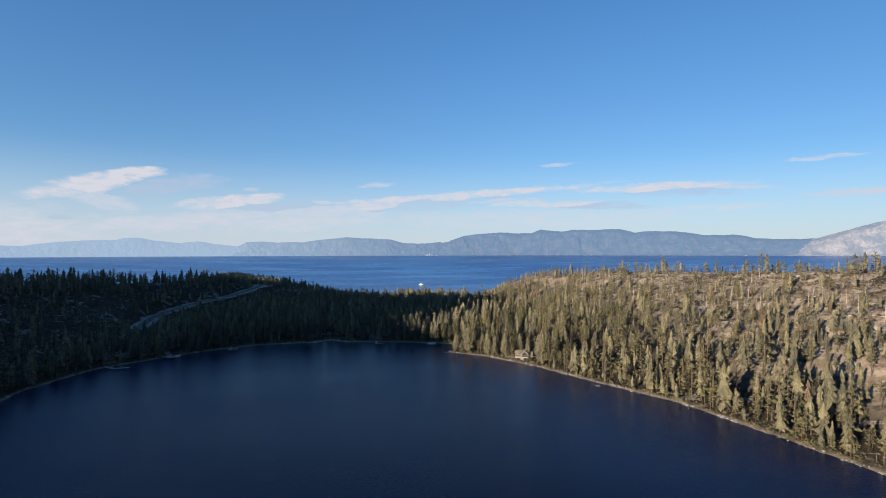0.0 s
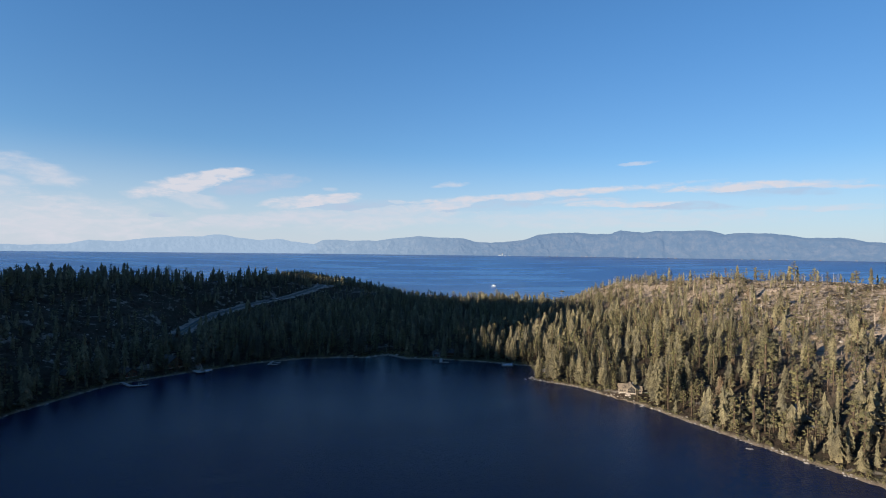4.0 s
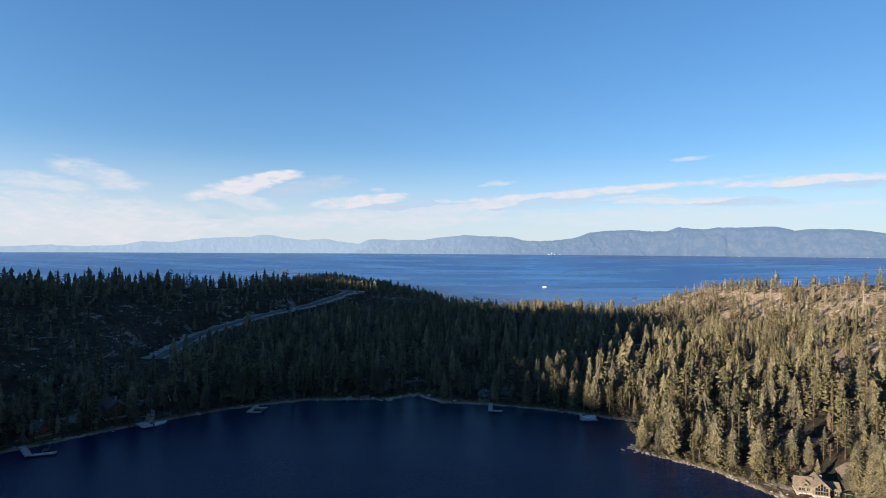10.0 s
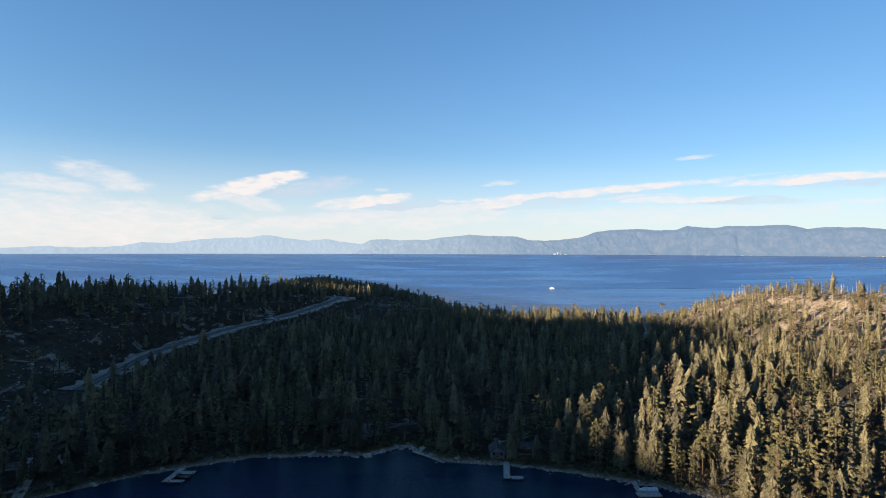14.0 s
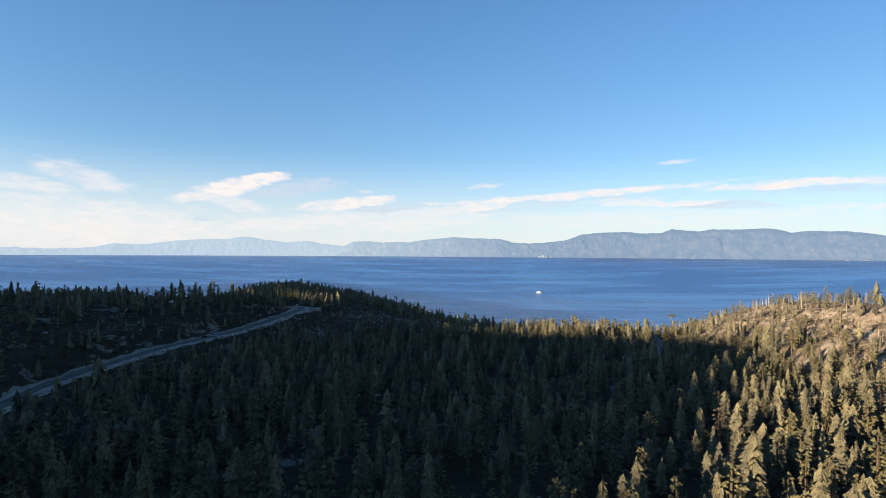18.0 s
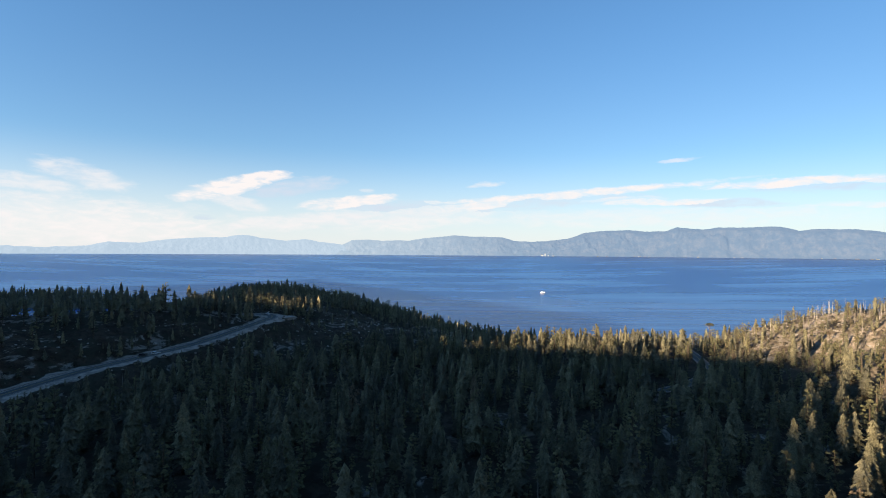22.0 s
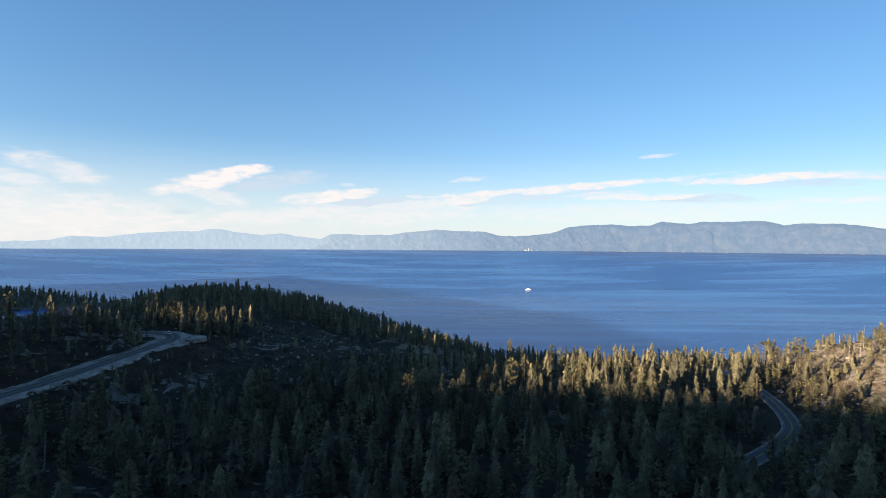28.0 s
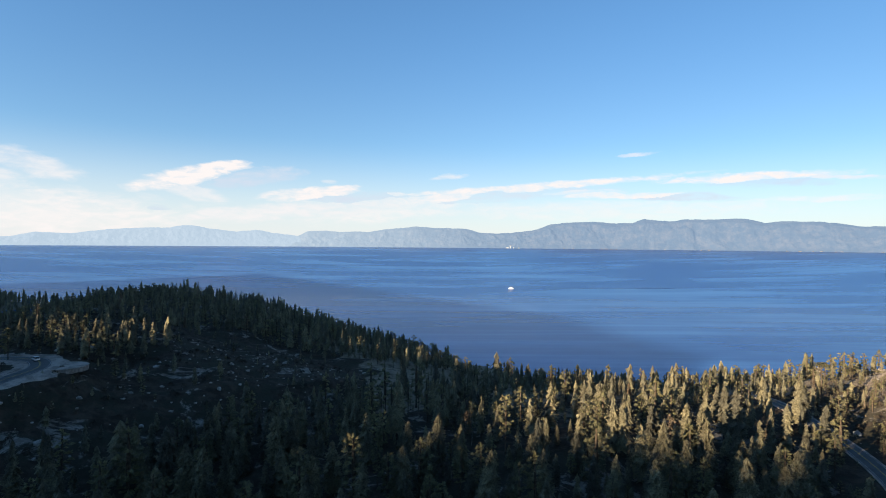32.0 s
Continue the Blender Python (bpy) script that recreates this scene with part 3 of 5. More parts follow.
# ---- roads ----
def ribbon(line, left, right, lift, close=False):
    """A strip along a line between two offsets, as corners and quads."""
    p = np.array(line)
    way = np.gradient(p[:, :2], axis=0)
    way /= np.linalg.norm(way, axis=1)[:, None]
    side = np.stack([way[:, 1], -way[:, 0]], -1)
    a = np.column_stack([p[:, :2] + side * left, p[:, 2] + lift])
    b = np.column_stack([p[:, :2] + side * right, p[:, 2] + lift])
    v = np.stack([a, b], 1).reshape(-1, 3)
    n = len(p)
    f = [(2 * i, 2 * i + 1, 2 * i + 3, 2 * i + 2) for i in range(n - 1)]
    return v, f


def slab(line, left, right, lift, thick):
    """The same strip with thickness: a box section swept along the line."""
    a, _ = ribbon(line, left, right, lift)
    b, _ = ribbon(line, left, right, lift - thick)
    n = len(a) // 2
    v = np.vstack([a, b])
    f = []
    for i in range(n - 1):
        q, r = 2 * i, 2 * n + 2 * i
        f += [(q, q + 2, q + 3, q + 1), (q, r, r + 2, q + 2), (q + 1, q + 3, r + 3, r + 1)]
    return v, f


def part(name, mesh, parent=None, label=""):
    ob = new(name, mesh)
    if parent is not None:
        ob.parent = parent
    if label:
        ob["label"] = label
    return ob


WIDE = {"west": 3.7, "east": 3.2}
FINE = {"west": along(ROAD_WEST, 2.0), "east": along(ROAD_EAST, 2.0)}
for key, text in (("west", "grey two-lane asphalt road cut into the wooded hillside"), ("east", "two-lane asphalt road with yellow centre line, curving through pines")):
    line = FINE[key]
    shoulder = new("road_shoulder", mesh_from("shoulder", *slab(line, -5.6 if key == "west" else -3.9, 6.9 if key == "west" else 4.0, -0.1, 0.8), [GRAVEL]))
    tagged(shoulder, "pale gravel shoulder beside the asphalt", "road shoulder", kind="structure")
    road = new("road", mesh_from("road", *slab(line, -WIDE[key], WIDE[key], 0.0, 0.5), [ASPHALT]))
    tagged(road, text, "road", kind="structure")
    for off, m, label in ((-0.22, YELLOW, "yellow centre line"), (0.12, YELLOW, "yellow centre line"), (0.3 - WIDE[key], WHITE, "white edge line"), (WIDE[key] - 0.44, WHITE, "white edge line")):
        part("road_line", mesh_from("line", *slab(line, off, off + 0.14, 0.012, 0.02), [m]), road, label)

# cut and fill beside the west road: bare pale earth with a ragged edge
line = FINE["west"]
way = np.gradient(line[:, :2], axis=0)
way /= np.linalg.norm(way, axis=1)[:, None]
side = np.stack([way[:, 1], -way[:, 0]], -1)
for name, sign, wide, label in (("road_bank", 1, 7.0, "pale gravel fill slope below the road"), ("road_cut", -1, 5.5, "pale earth cut above the road")):
    steps = np.linspace(0, 1, 7)
    ragged = wide * (0.75 + 0.35 * rough(line[:, 0], line[:, 1], 7, 3.0) + 0.2 * rough(line[:, 0], line[:, 1], 2.3, 1.0))
    v = np.zeros((len(line), len(steps), 3))
    for k, t in enumerate(steps):
        q = line[:, :2] + side * sign * (5.4 + np.maximum(2.0, ragged) * t)[:, None]
        v[:, k] = np.column_stack([q, ground_z(q[:, 0], q[:, 1]) + 0.35 * (1 - t) + 0.08 - 0.5 * (t == 1)])
    bank = new(name, mesh_from(name, v.reshape(-1, 3), grid_faces(len(line), len(steps))[:, ::sign], [GRAVEL], flat=False))
    tagged(bank, label, "road bank", kind="structure")

# turnout in the bend of the west road
pull = [(-142 + 8 * math.cos(a), 842 + 8 * math.sin(a)) for a in np.linspace(0, 2 * math.pi, 24, endpoint=False)]
pv = [(-142, 842, 29.02)] + [(x, y, 28.95) for x, y in pull] + [(x, y, 27.0) for x, y in pull]
pf = [(0, 1 + i, 1 + (i + 1) % 24) for i in range(24)]
pq = [(1 + i, 25 + i, 25 + (i + 1) % 24) for i in range(24)] + [(1 + i, 25 + (i + 1) % 24, 1 + (i + 1) % 24) for i in range(24)]
turnout = new("turnout", mesh_from("turnout", pv, pf + pq, [GRAVEL]))
tagged(turnout, "pale gravel turnout in the road's bend", "turnout", kind="structure")


# ---- trees ----
def tube(points, radii, sides=5):
    """A tapered, closed tube through points, as corners and triangles."""
    p = np.array(points, float)
    v, f = [], []
    for i, (q, r) in enumerate(zip(p, radii)):
        way = p[min(i + 1, len(p) - 1)] - p[max(i - 1, 0)]
        way /= np.linalg.norm(way)
        s = np.cross(way, (1, 0, 0) if abs(way[0]) < 0.8 else (0, 1, 0))
        s /= np.linalg.norm(s)
        u = np.cross(way, s)
        for a in range(sides):
            w = 2 * math.pi * a / sides
            v.append(q + r * (math.cos(w) * s + math.sin(w) * u))
    for i in range(len(p) - 1):
        for a in range(sides):
            b = (a + 1) % sides
            q, n = i * sides, (i + 1) * sides
            f += [(q + a, q + b, n + b), (q + a, n + b, n + a)]
    for a in range(1, sides - 1):
        f += [(0, a + 1, a), (len(v) - sides, len(v) - sides + a, len(v) - sides + a + 1)]
    return np.array(v), np.array(f)


def spray(middle, out, length, width, tilt, rng):
    """A tuft of needles: one ragged spike that hangs on the crown's outside. tilt: how far it leans out, 0 upright, 1 level."""
    side = np.array([-out[1], out[0], 0.0])
    down = out * tilt + np.array([0, 0, -math.sqrt(max(0.05, 1 - tilt * tilt))])
    twist = rng.uniform(-0.45, 0.45)
    side = side * math.cos(twist) + out * math.sin(twist)
    if rng.uniform(0, 1) < 0.14:
        down = out * tilt - np.array([0, 0, down[2] * 0.7])
    top, tip = middle - down * length * 0.45, middle + down * length * 0.55
    w = width * rng.uniform(0.6, 1.0)
    return [top + side * w, tip, top - side * w * rng.uniform(0.5, 1.0)], [(0, 1, 2)]


def sprig(v, f, root, way, length, half, roll):
    """One narrow spike of needles from root along way."""
    side = np.array([-way[1], way[0], 0.0])
    side /= np.linalg.norm(side) + 1e-9
    side = side * math.cos(roll) + np.cross(way, side) * math.sin(roll)
    n = len(v)
    v += [root + side * half, root - side * half, root + way * length]
    f += [(n, n + 1, n + 2)]


def lump(v, f, middle, wide, high, sides, rng):
    """A ragged cushion of needles: two low cones back to back with uneven corners."""
    n, turn = len(v), rng.uniform(0, 6.28)
    v += [middle + np.array([*rng.normal(0, 0.15 * wide, 2), high * rng.uniform(0.8, 1.2)]), middle - np.array([0, 0, 0.45 * high])]
    for k in range(sides):
        a = turn + 6.283 * (k + rng.uniform(-0.25, 0.25)) / sides
        r = wide * rng.uniform(0.62, 1.2)
        v.append(middle + np.array([math.cos(a) * r, math.sin(a) * r, rng.normal(-0.05, 0.22) * high]))
    for k in range(sides):
        p, q = n + 2 + k, n + 2 + (k + 1) % sides
        f += [(n, p, q), (n + 1, q, p)]


def crown(kind, tiers, sides, sprigs, seed):
    """A crown for a tree of height 1: tiers of drooping, ragged skirts for a fir, cushions on uneven limbs for a pine."""
    rng = np.random.default_rng(seed)
    v, f = [], []
    low = {"fir": rng.uniform(0.05, 0.17), "pine": rng.uniform(0.16, 0.36)}[kind]
    wide = {"fir": rng.uniform(0.155, 0.215), "pine": rng.uniform(0.150, 0.205)}[kind]
    lean, bald, blunt = rng.uniform(-0.015, 0.015, 2), rng.uniform(0, 6.28), rng.uniform(0.40, 0.64)
    axis = lambda z: np.array([lean[0] * z, lean[1] * z, z])
    if kind == "fir":
        edge = lambda t: wide * (1 - t) ** blunt * (0.62 + 0.38 * min(1.0, (t + 0.04) * 6)) + 0.006
        step = (0.965 - low) / tiers
        for k in range(tiers):
            t = (k + rng.uniform(-0.25, 0.25)) / tiers
            z, r = low + (0.965 - low) * max(t, 0), edge(max(t, 0)) * rng.uniform(0.84, 1.14)
            n, turn = len(v), rng.uniform(0, 6.28)
            v.append(axis(z + step * rng.uniform(1.15, 1.5) + 0.25 * r))
            v.append(axis(z + 0.1 * step))
            for i in range(2 * sides):
                a = turn + math.pi * (i + rng.uniform(-0.3, 0.3)) / sides
                q = r * (rng.uniform(0.74, 1.26) if i % 2 == 0 else rng.uniform(0.55, 0.85)) * (1 - 0.2 * max(0, math.cos(a - bald)))
                v.append(axis(z) + np.array([math.cos(a) * q, math.sin(a) * q, -0.22 * q + rng.normal(0, 0.42) * step + (0.12 * step if i % 2 else 0)]))
            for i in range(2 * sides):
                p, q = n + 2 + i, n + 2 + (i + 1) % (2 * sides)
                f += [(n, p, q)] if i % 2 else [(n, p, q), (n + 1, q, p)]
        for _ in range(sprigs):
            t = 1 - rng.uniform(0, 1) ** 0.62
            z, a = low + (0.965 - low) * t, rng.uniform(0, 6.28)
            r = edge(t) * rng.uniform(0.5, 0.95)
            way = np.array([math.cos(a), math.sin(a), rng.normal(-0.15 + 0.9 * t ** 2, 0.35)])
            way /= np.linalg.norm(way)
            long = (0.016 + 0.22 * edge(t)) * rng.uniform(0.7, 1.4)
            sprig(v, f, axis(z) + np.array([math.cos(a) * r, math.sin(a) * r, -0.15 * r]), way, long, long * rng.uniform(0.18, 0.32) + 0.002, rng.normal(0, 0.8))
        sprig(v, f, axis(0.94), np.array([0.02, 0.0, 1.0]), 0.055, 0.006, 0.0)
        sprig(v, f, axis(0.94), np.array([0.0, 0.02, 1.0]), 0.05, 0.006, 1.5)
        girth = [0.10, 0.20, 0.17, 0.11, 0.05, 0.005]
    else:
        limbs, turn = tiers * 4, rng.uniform(0, 6.28)
        for j in range(limbs):
            t = (j + rng.uniform(0.0, 1.0)) / limbs
            edge = math.sin(math.pi * (0.10 + 0.70 * (1 - t) ** 0.9)) ** 0.8 * rng.uniform(0.55, 1.2)
            a = turn + j * 2.4 + rng.uniform(-0.5, 0.5)
            reach = wide * edge * (1 - 0.25 * max(0, math.cos(a - bald)))
            z = low + (0.95 - low) * t + rng.normal(0, 0.012)
            arm = np.array([math.cos(a), math.sin(a), rng.uniform(-0.25, 0.35)])
            size = (0.026 + 0.17 * reach) * rng.uniform(0.75, 1.3) * (9 / tiers) ** 0.4
            middle = axis(z) + arm * reach * rng.uniform(0.55, 0.92)
            lump(v, f, middle, size, size * rng.uniform(0.55, 0.9), sides, rng)
            for _ in range(max(1, sprigs // limbs)):
                b = rng.uniform(0, 6.28)
                way = np.array([math.cos(b), math.sin(b), rng.uniform(-0.3, 0.9)])
                way /= np.linalg.norm(way)
                sprig(v, f, middle + way * size * 0.5, way, size * rng.uniform(0.6, 1.05), size * rng.uniform(0.12, 0.24), rng.normal(0, 0.8))
        lump(v, f, axis(0.945), 0.028, 0.055, sides, rng)
        girth = [0.05, 0.10, 0.13, 0.11, 0.06, 0.005]
    span = [0.0, 0.12, 0.38, 0.62, 0.84, 1.0]
    q, g = tube([(lean[0] * t, lean[1] * t, low + (0.97 - low) * t) for t in span], [wide * r for r in girth], 5)
    f += [tuple(k + len(v) for k in tri) for tri in g]
    v += list(q)
    return np.array(v), np.array(f)


def stem(top, thick, sides=5):
    return tube([(0, 0, -0.06), (0, 0, 0.03), (0, 0, 0.5 * top), (0, 0, top)], [thick * 1.35, thick, thick * 0.62, thick * 0.12], sides)


def snag(seed, limbs=16, sides=5):
    """A dead standing trunk with broken limbs, height 1."""
    rng = np.random.default_rng(seed)
    bend = rng.uniform(-0.03, 0.03, 2)
    v, f = tube([(0, 0, -0.05), (bend[0] * 0.5, bend[1] * 0.5, 0.5), (bend[0], bend[1], 1)], [0.022, 0.015, 0.004], sides)
    v, f = list(v), list(map(tuple, f))
    for _ in range(limbs):
        z, w, r = rng.uniform(0.3, 0.97), rng.uniform(0, 6.28), rng.uniform(0.03, 0.12)
        r *= 1.25 - 0.7 * z
        a = np.array([bend[0] * z, bend[1] * z, z])
        q, g = tube([a, a + [math.cos(w) * r, math.sin(w) * r, rng.uniform(-0.03, 0.03)]], [0.005, 0.0012], 3)
        f += [tuple(k + len(v) for k in tri) for tri in g]
        v += list(q)
    return np.array(v), np.array(f)


def joined(pairs):
    """Several corner and triangle arrays in one, with a material number each."""
    v, f, m, n = [], [], [], 0
    for q, g, k in pairs:
        v.append(q)
        f.append(g + n)
        m.append(np.full(len(g), k))
        n += len(q)
    return np.vstack(v), np.vstack(f), np.concatenate(m)


CORE = 56                                                # triangles of the dark inner boughs at the end of a crown
MODELS = {}


def clad(top, trunk):
    """A whole tree: needles of the first material, inner boughs and trunk of the second."""
    v, f, m = joined([(*top, 0), (*trunk, 1)])
    n = len(top[1])
    m[n - CORE:n] = 1
    return v, f, m


for kind in ("fir", "pine"):
    for seed in range(9):
        MODELS[kind, "near", seed] = clad(crown(kind, 14 if kind == "fir" else 10, 6 if kind == "fir" else 5, 84 if kind == "fir" else 80, seed + 10), stem(0.9, 0.014))
        MODELS[kind, "far", seed] = clad(crown(kind, 7 if kind == "fir" else 4, 4, 40, seed + 40), stem(0.8, 0.016, 3))
for seed in range(6):
    MODELS["snag", "near", seed] = joined([(*snag(seed), 1)])
    MODELS["snag", "far", seed] = joined([(*snag(seed + 9, 6, 3), 1)])

rng = np.random.default_rng(5)


def scatter(x0, x1, y0, y1, step):
    """A jittered grid of places."""
    nx, ny = int((x1 - x0) / step), int((y1 - y0) / step)
    u, v = np.meshgrid(np.arange(nx), np.arange(ny))
    x = x0 + (u.ravel() + 0.5 * (v.ravel() % 2) + rng.uniform(-0.42, 0.42, nx * ny)) * step
    y = y0 + (v.ravel() + rng.uniform(-0.42, 0.42, nx * ny)) * step
    return x, y


def seen(x, y):
    """Rough fan of land that the flight looks over."""
    return (np.abs(x) < 60 + 0.98 * (y + 60)) & (x > -90 - 0.98 * (y + 30))


px, py = scatter(-900, 640, 130, 1320, 7.6)
keep = seen(px, py)
px, py = px[keep], py[keep]
rows = np.array(ROWS, float)
wx, fx, ex_, gx_ = [np.interp(py, rows[:, 0], rows[:, k]) for k in (1, 3, 7, 5)]
west, east = (fx - px) / (fx - wx), (px - gx_) / (ex_ - gx_)
shore = shore_distance(px, py)
to_road, _ = road_near(px, py)
clump = rough(px, py, 21, 4.0)
dense = np.full(len(px), 0.66)
dense = np.where(west > 0.12, 0.34 + 0.22 * clump, dense)                       # brushy west hill
dense = np.where((west > 0.0) & (py < 470), 0.70 + 0.2 * clump, dense)         # thick woods on the west shore
dense = np.where((west > 0.70) & (py < 830), 0.74 + 0.15 * clump, dense)
dense = np.where((west > 0.06) & (west < 0.78) & (py > 790) & (py < 985), 0.20 + 0.2 * clump, dense)
dense = np.where((west > 0.74) & (py > 850), 0.75, dense)
dense = np.where((py > 985), 0.78, dense)
dense = np.where((east > 0.25) & (py < 900), 0.62 + 0.2 * clump, dense)
dense = np.where((east > 0.50) & (py < 900), np.where(py > 560, 0.48, 0.36) + 0.22 * clump, dense)        # burnt crest
dense = np.where((shore < 26) & (py < 520), 0.85, dense)
over = px - np.interp(py, [r[1] for r in ROAD_EAST], [r[0] for r in ROAD_EAST])
dense = np.where((py > 770) & (py < 930) & (over > 0) & (over < 110), 0.62 + 0.2 * clump, dense)        # open bank above the east road
dense = np.where(px > ex_ + 60, 0.12, dense)
dense = np.where(px < wx - 90, 0.3, dense)
dense = np.where((west > 0.66) & (west < 1.1) & (py > 822) & (py < 915), 0.97, dense)          # close row of trees on the west crest
ok = (rng.uniform(0, 1, len(px)) < dense) & (shore > 2.0)
ok &= np.where(py > 530, to_road > np.where(px < 0, 10.5, 5.4), True)
site = np.hypot(px - HOUSE[0] - 3, py - HOUSE[1] - 3)
ok &= (site > 9.0) & ~((site < 13) & (shore < 8)) & (np.hypot(px - 125, py - 387) > 7.5) & (np.hypot(px - 126, py - 381) > 6)
ok &= np.hypot(px + 144, py - 842) > 13
for cx, cy, cr in ((-164, 436, 7.5), (5.2, 483, 5.5), (15.5, 486, 6.0), (-181, 411, 5.5), (-149, 440, 4.5), (-155, 450, 4.0), (-151.5, 456, 3.5), (-28, 490, 9.0), (-175, 404, 5.0)):
    ok &= np.hypot(px - cx, py - cy) > cr
px, py, west, east, shore, clump = px[ok], py[ok], west[ok], east[ok], shore[ok], clump[ok]
pz = ground_z(px, py)
ok = (pz > LOW + 1) & (px < ex_[ok] + 70) & (px > wx[ok] - 110) & ~((py > 1040) & (west < 0.25))
px, py, pz, west, east, shore, clump = px[ok], py[ok], pz[ok], west[ok], east[ok], shore[ok], clump[ok]

small = np.zeros(len(px), bool)
ux, uy = scatter(-210, 300, 150, 900, 5.6)
uw, ug = np.interp(uy, rows[:, 0], rows[:, 7]), np.interp(uy, rows[:, 0], rows[:, 5])
ushore, ueast = shore_distance(ux, uy), (ux - ug) / (uw - ug)
ufree = (ushore > 1.5) & (road_near(ux, uy)[0] > 8) & (np.hypot(ux - HOUSE[0] - 2, uy - HOUSE[1] - 2) > 8.5) & (np.hypot(ux - 125, uy - 387) > 7) & (np.hypot(ux - 126, uy - 381) > 6) & seen(ux, uy)
ulike = np.where((ushore < 30) & (uy < 520), 0.80, np.where((ueast > 0) & (ueast < 0.55), 0.45, np.where(ueast < 0, 0.16, 0.50)))
pick = ufree & (rng.uniform(0, 1, len(ux)) < ulike)                            # young growth between the tall trees
px, py = np.append(px, ux[pick]), np.append(py, uy[pick])
pz, west, east = np.append(pz, ground_z(ux[pick], uy[pick])), np.append(west, np.full(pick.sum(), -0.5)), np.append(east, np.where(uy[pick] < 520, np.maximum(ueast[pick], 0.01), ueast[pick]))
shore, clump, small = np.append(shore, ushore[pick]), np.append(clump, rough(ux[pick], uy[pick], 21, 4.0)), np.append(small, np.ones(pick.sum(), bool))
tall = rng.normal(15.8, 3.6, len(px)).clip(7, 25)
tall = np.where(rng.uniform(0, 1, len(px)) < 0.16, tall * 0.55, tall)
tall = np.where(west > 0.15, tall * 0.66, tall)
tall = np.where((west > 0.7), tall * np.where(py < 830, 1.3, 1.05), tall)
tall = np.where((py > 985) & (west > 0.1) & (west < 0.8), tall * 1.22, tall)
tall = np.where((east > 0.3) & (py < 900), tall * 0.78, tall)
tall = np.where((east > 0.65) & (py < 900), tall * rng.uniform(0.5, 1.12, len(px)), tall)
tall = np.where(small, rng.uniform(3.5, 10.5, len(px)), tall)
for x, y, z in FINE["east"]:                                                   # low growth on the slope below the east road
    if 782 < y < 822:
        back = (x - px) * 0.55 + (y - py) * 0.835
        aside = np.abs((x - px) * 0.835 - (y - py) * 0.55)
        tall = np.where((back > 0) & (back < 70) & (aside < 4.0), np.minimum(tall, np.maximum(2.2, 0.22 * back + (z - pz))), tall)
for x, y, z in FINE["west"]:
    if y < 850:
        back = -(x - px) * 0.44 + (y - py) * 0.898
        aside = np.abs((x - px) * 0.898 + (y - py) * 0.44)
        tall = np.where((back > 0) & (back < 75) & (aside < 3.5), np.minimum(tall, np.maximum(2.2, 0.11 * back + (z - pz) - 0.5)), tall)
tall = np.where((py > 845) & (px > 20), tall * 0.8, tall)
above = px - np.interp(py, [r[1] for r in ROAD_EAST], [r[0] for r in ROAD_EAST])
tall = np.where((py > 775) & (py < 930) & (above > 4) & (above < 110), rng.uniform(3.5, 10.5, len(px)), tall)
tall = np.where((west > 0.06) & (west < 0.78) & (py > 790) & (py < 985), tall * 0.52, tall)
tall = np.where((west > 0.66) & (west < 1.1) & (py > 822) & (py < 915), rng.uniform(9.5, 14.5, len(px)), tall)
lee = np.interp(px, [-420, -330, -260, -227, -205, -175], [12, 25, 36, 42, 47, 52])                    # wind-cut tops on the west crest
tall = np.where((px < -165) & (py > 845) & (py < 1040), np.minimum(tall, np.maximum(2.5, lee - pz)), tall)
chance = rng.uniform(0, 1, len(px))
burnt = (east > 0.5) & (py < 900)
kinds = np.where(chance < np.where(east > 0.0, 0.58, 0.36) + 0.2 * clump, "pine", "fir")
kinds = np.where(rng.uniform(0, 1, len(px)) < np.where(burnt, 0.34, 0.006), "snag", kinds)
tall = np.where(kinds == "snag", np.where(burnt, rng.uniform(3.5, 11.0, len(px)), np.minimum(tall * 0.72, 13.0)), tall)
rusty = rng.uniform(0, 1, len(px)) < np.where(east > 0.0, 0.035, 0.012)
stretch = ~small & (((px > -80) & (px < 108) & (py > 742) & (py < 806)) | ((np.hypot(px - HOUSE[0], py - HOUSE[1]) < 34)) | ((shore < 14) & (py < 500) & (py > 395)))
near = ~small & (px > -150) & (px < 225) & (py > 340) & (py < 850)


def crowd(name, label, pick, mats):
    """Many trees joined into one mesh."""
    v, f, m, n = [], [], [], 0
    for i in np.flatnonzero(pick):
        q, g, k = MODELS[kinds[i], "near" if near[i] else "far", int(rng.integers(0, 6 if kinds[i] == "snag" else 9))]
        a = rng.uniform(0, 6.28)
        s, c = math.sin(a), math.cos(a)
        h = tall[i]
        w = h * rng.uniform(0.85, 1.2)
        v.append(np.stack([px[i] + w * (c * q[:, 0] - s * q[:, 1]), py[i] + w * (s * q[:, 0] + c * q[:, 1]), pz[i] + h * q[:, 2]], -1))
        f.append(g + n)
        m.append(k)
        n += len(q)
    ob = new(name, mesh_from(name, np.vstack(v), np.vstack(f), mats, np.concatenate(m)))
    return tagged(ob, label, "trees", kind="stuff")


rest = ~stretch
crowd("forest_firs", "dense dark green fir forest on valley and hills", rest & (kinds == "fir") & ~rusty, [FIR, BARK])
crowd("forest_pines", "tall olive-green pines among the firs", rest & (kinds == "pine") & ~rusty, [PINE, BARK])
crowd("dry_trees", "scattered trees with rust-brown dry needles", rest & (kinds != "snag") & rusty, [RUST, BARK])
crowd("standing_snags", "grey burnt trunks standing on the crest", rest & (kinds == "snag"), [DEAD, DEAD])

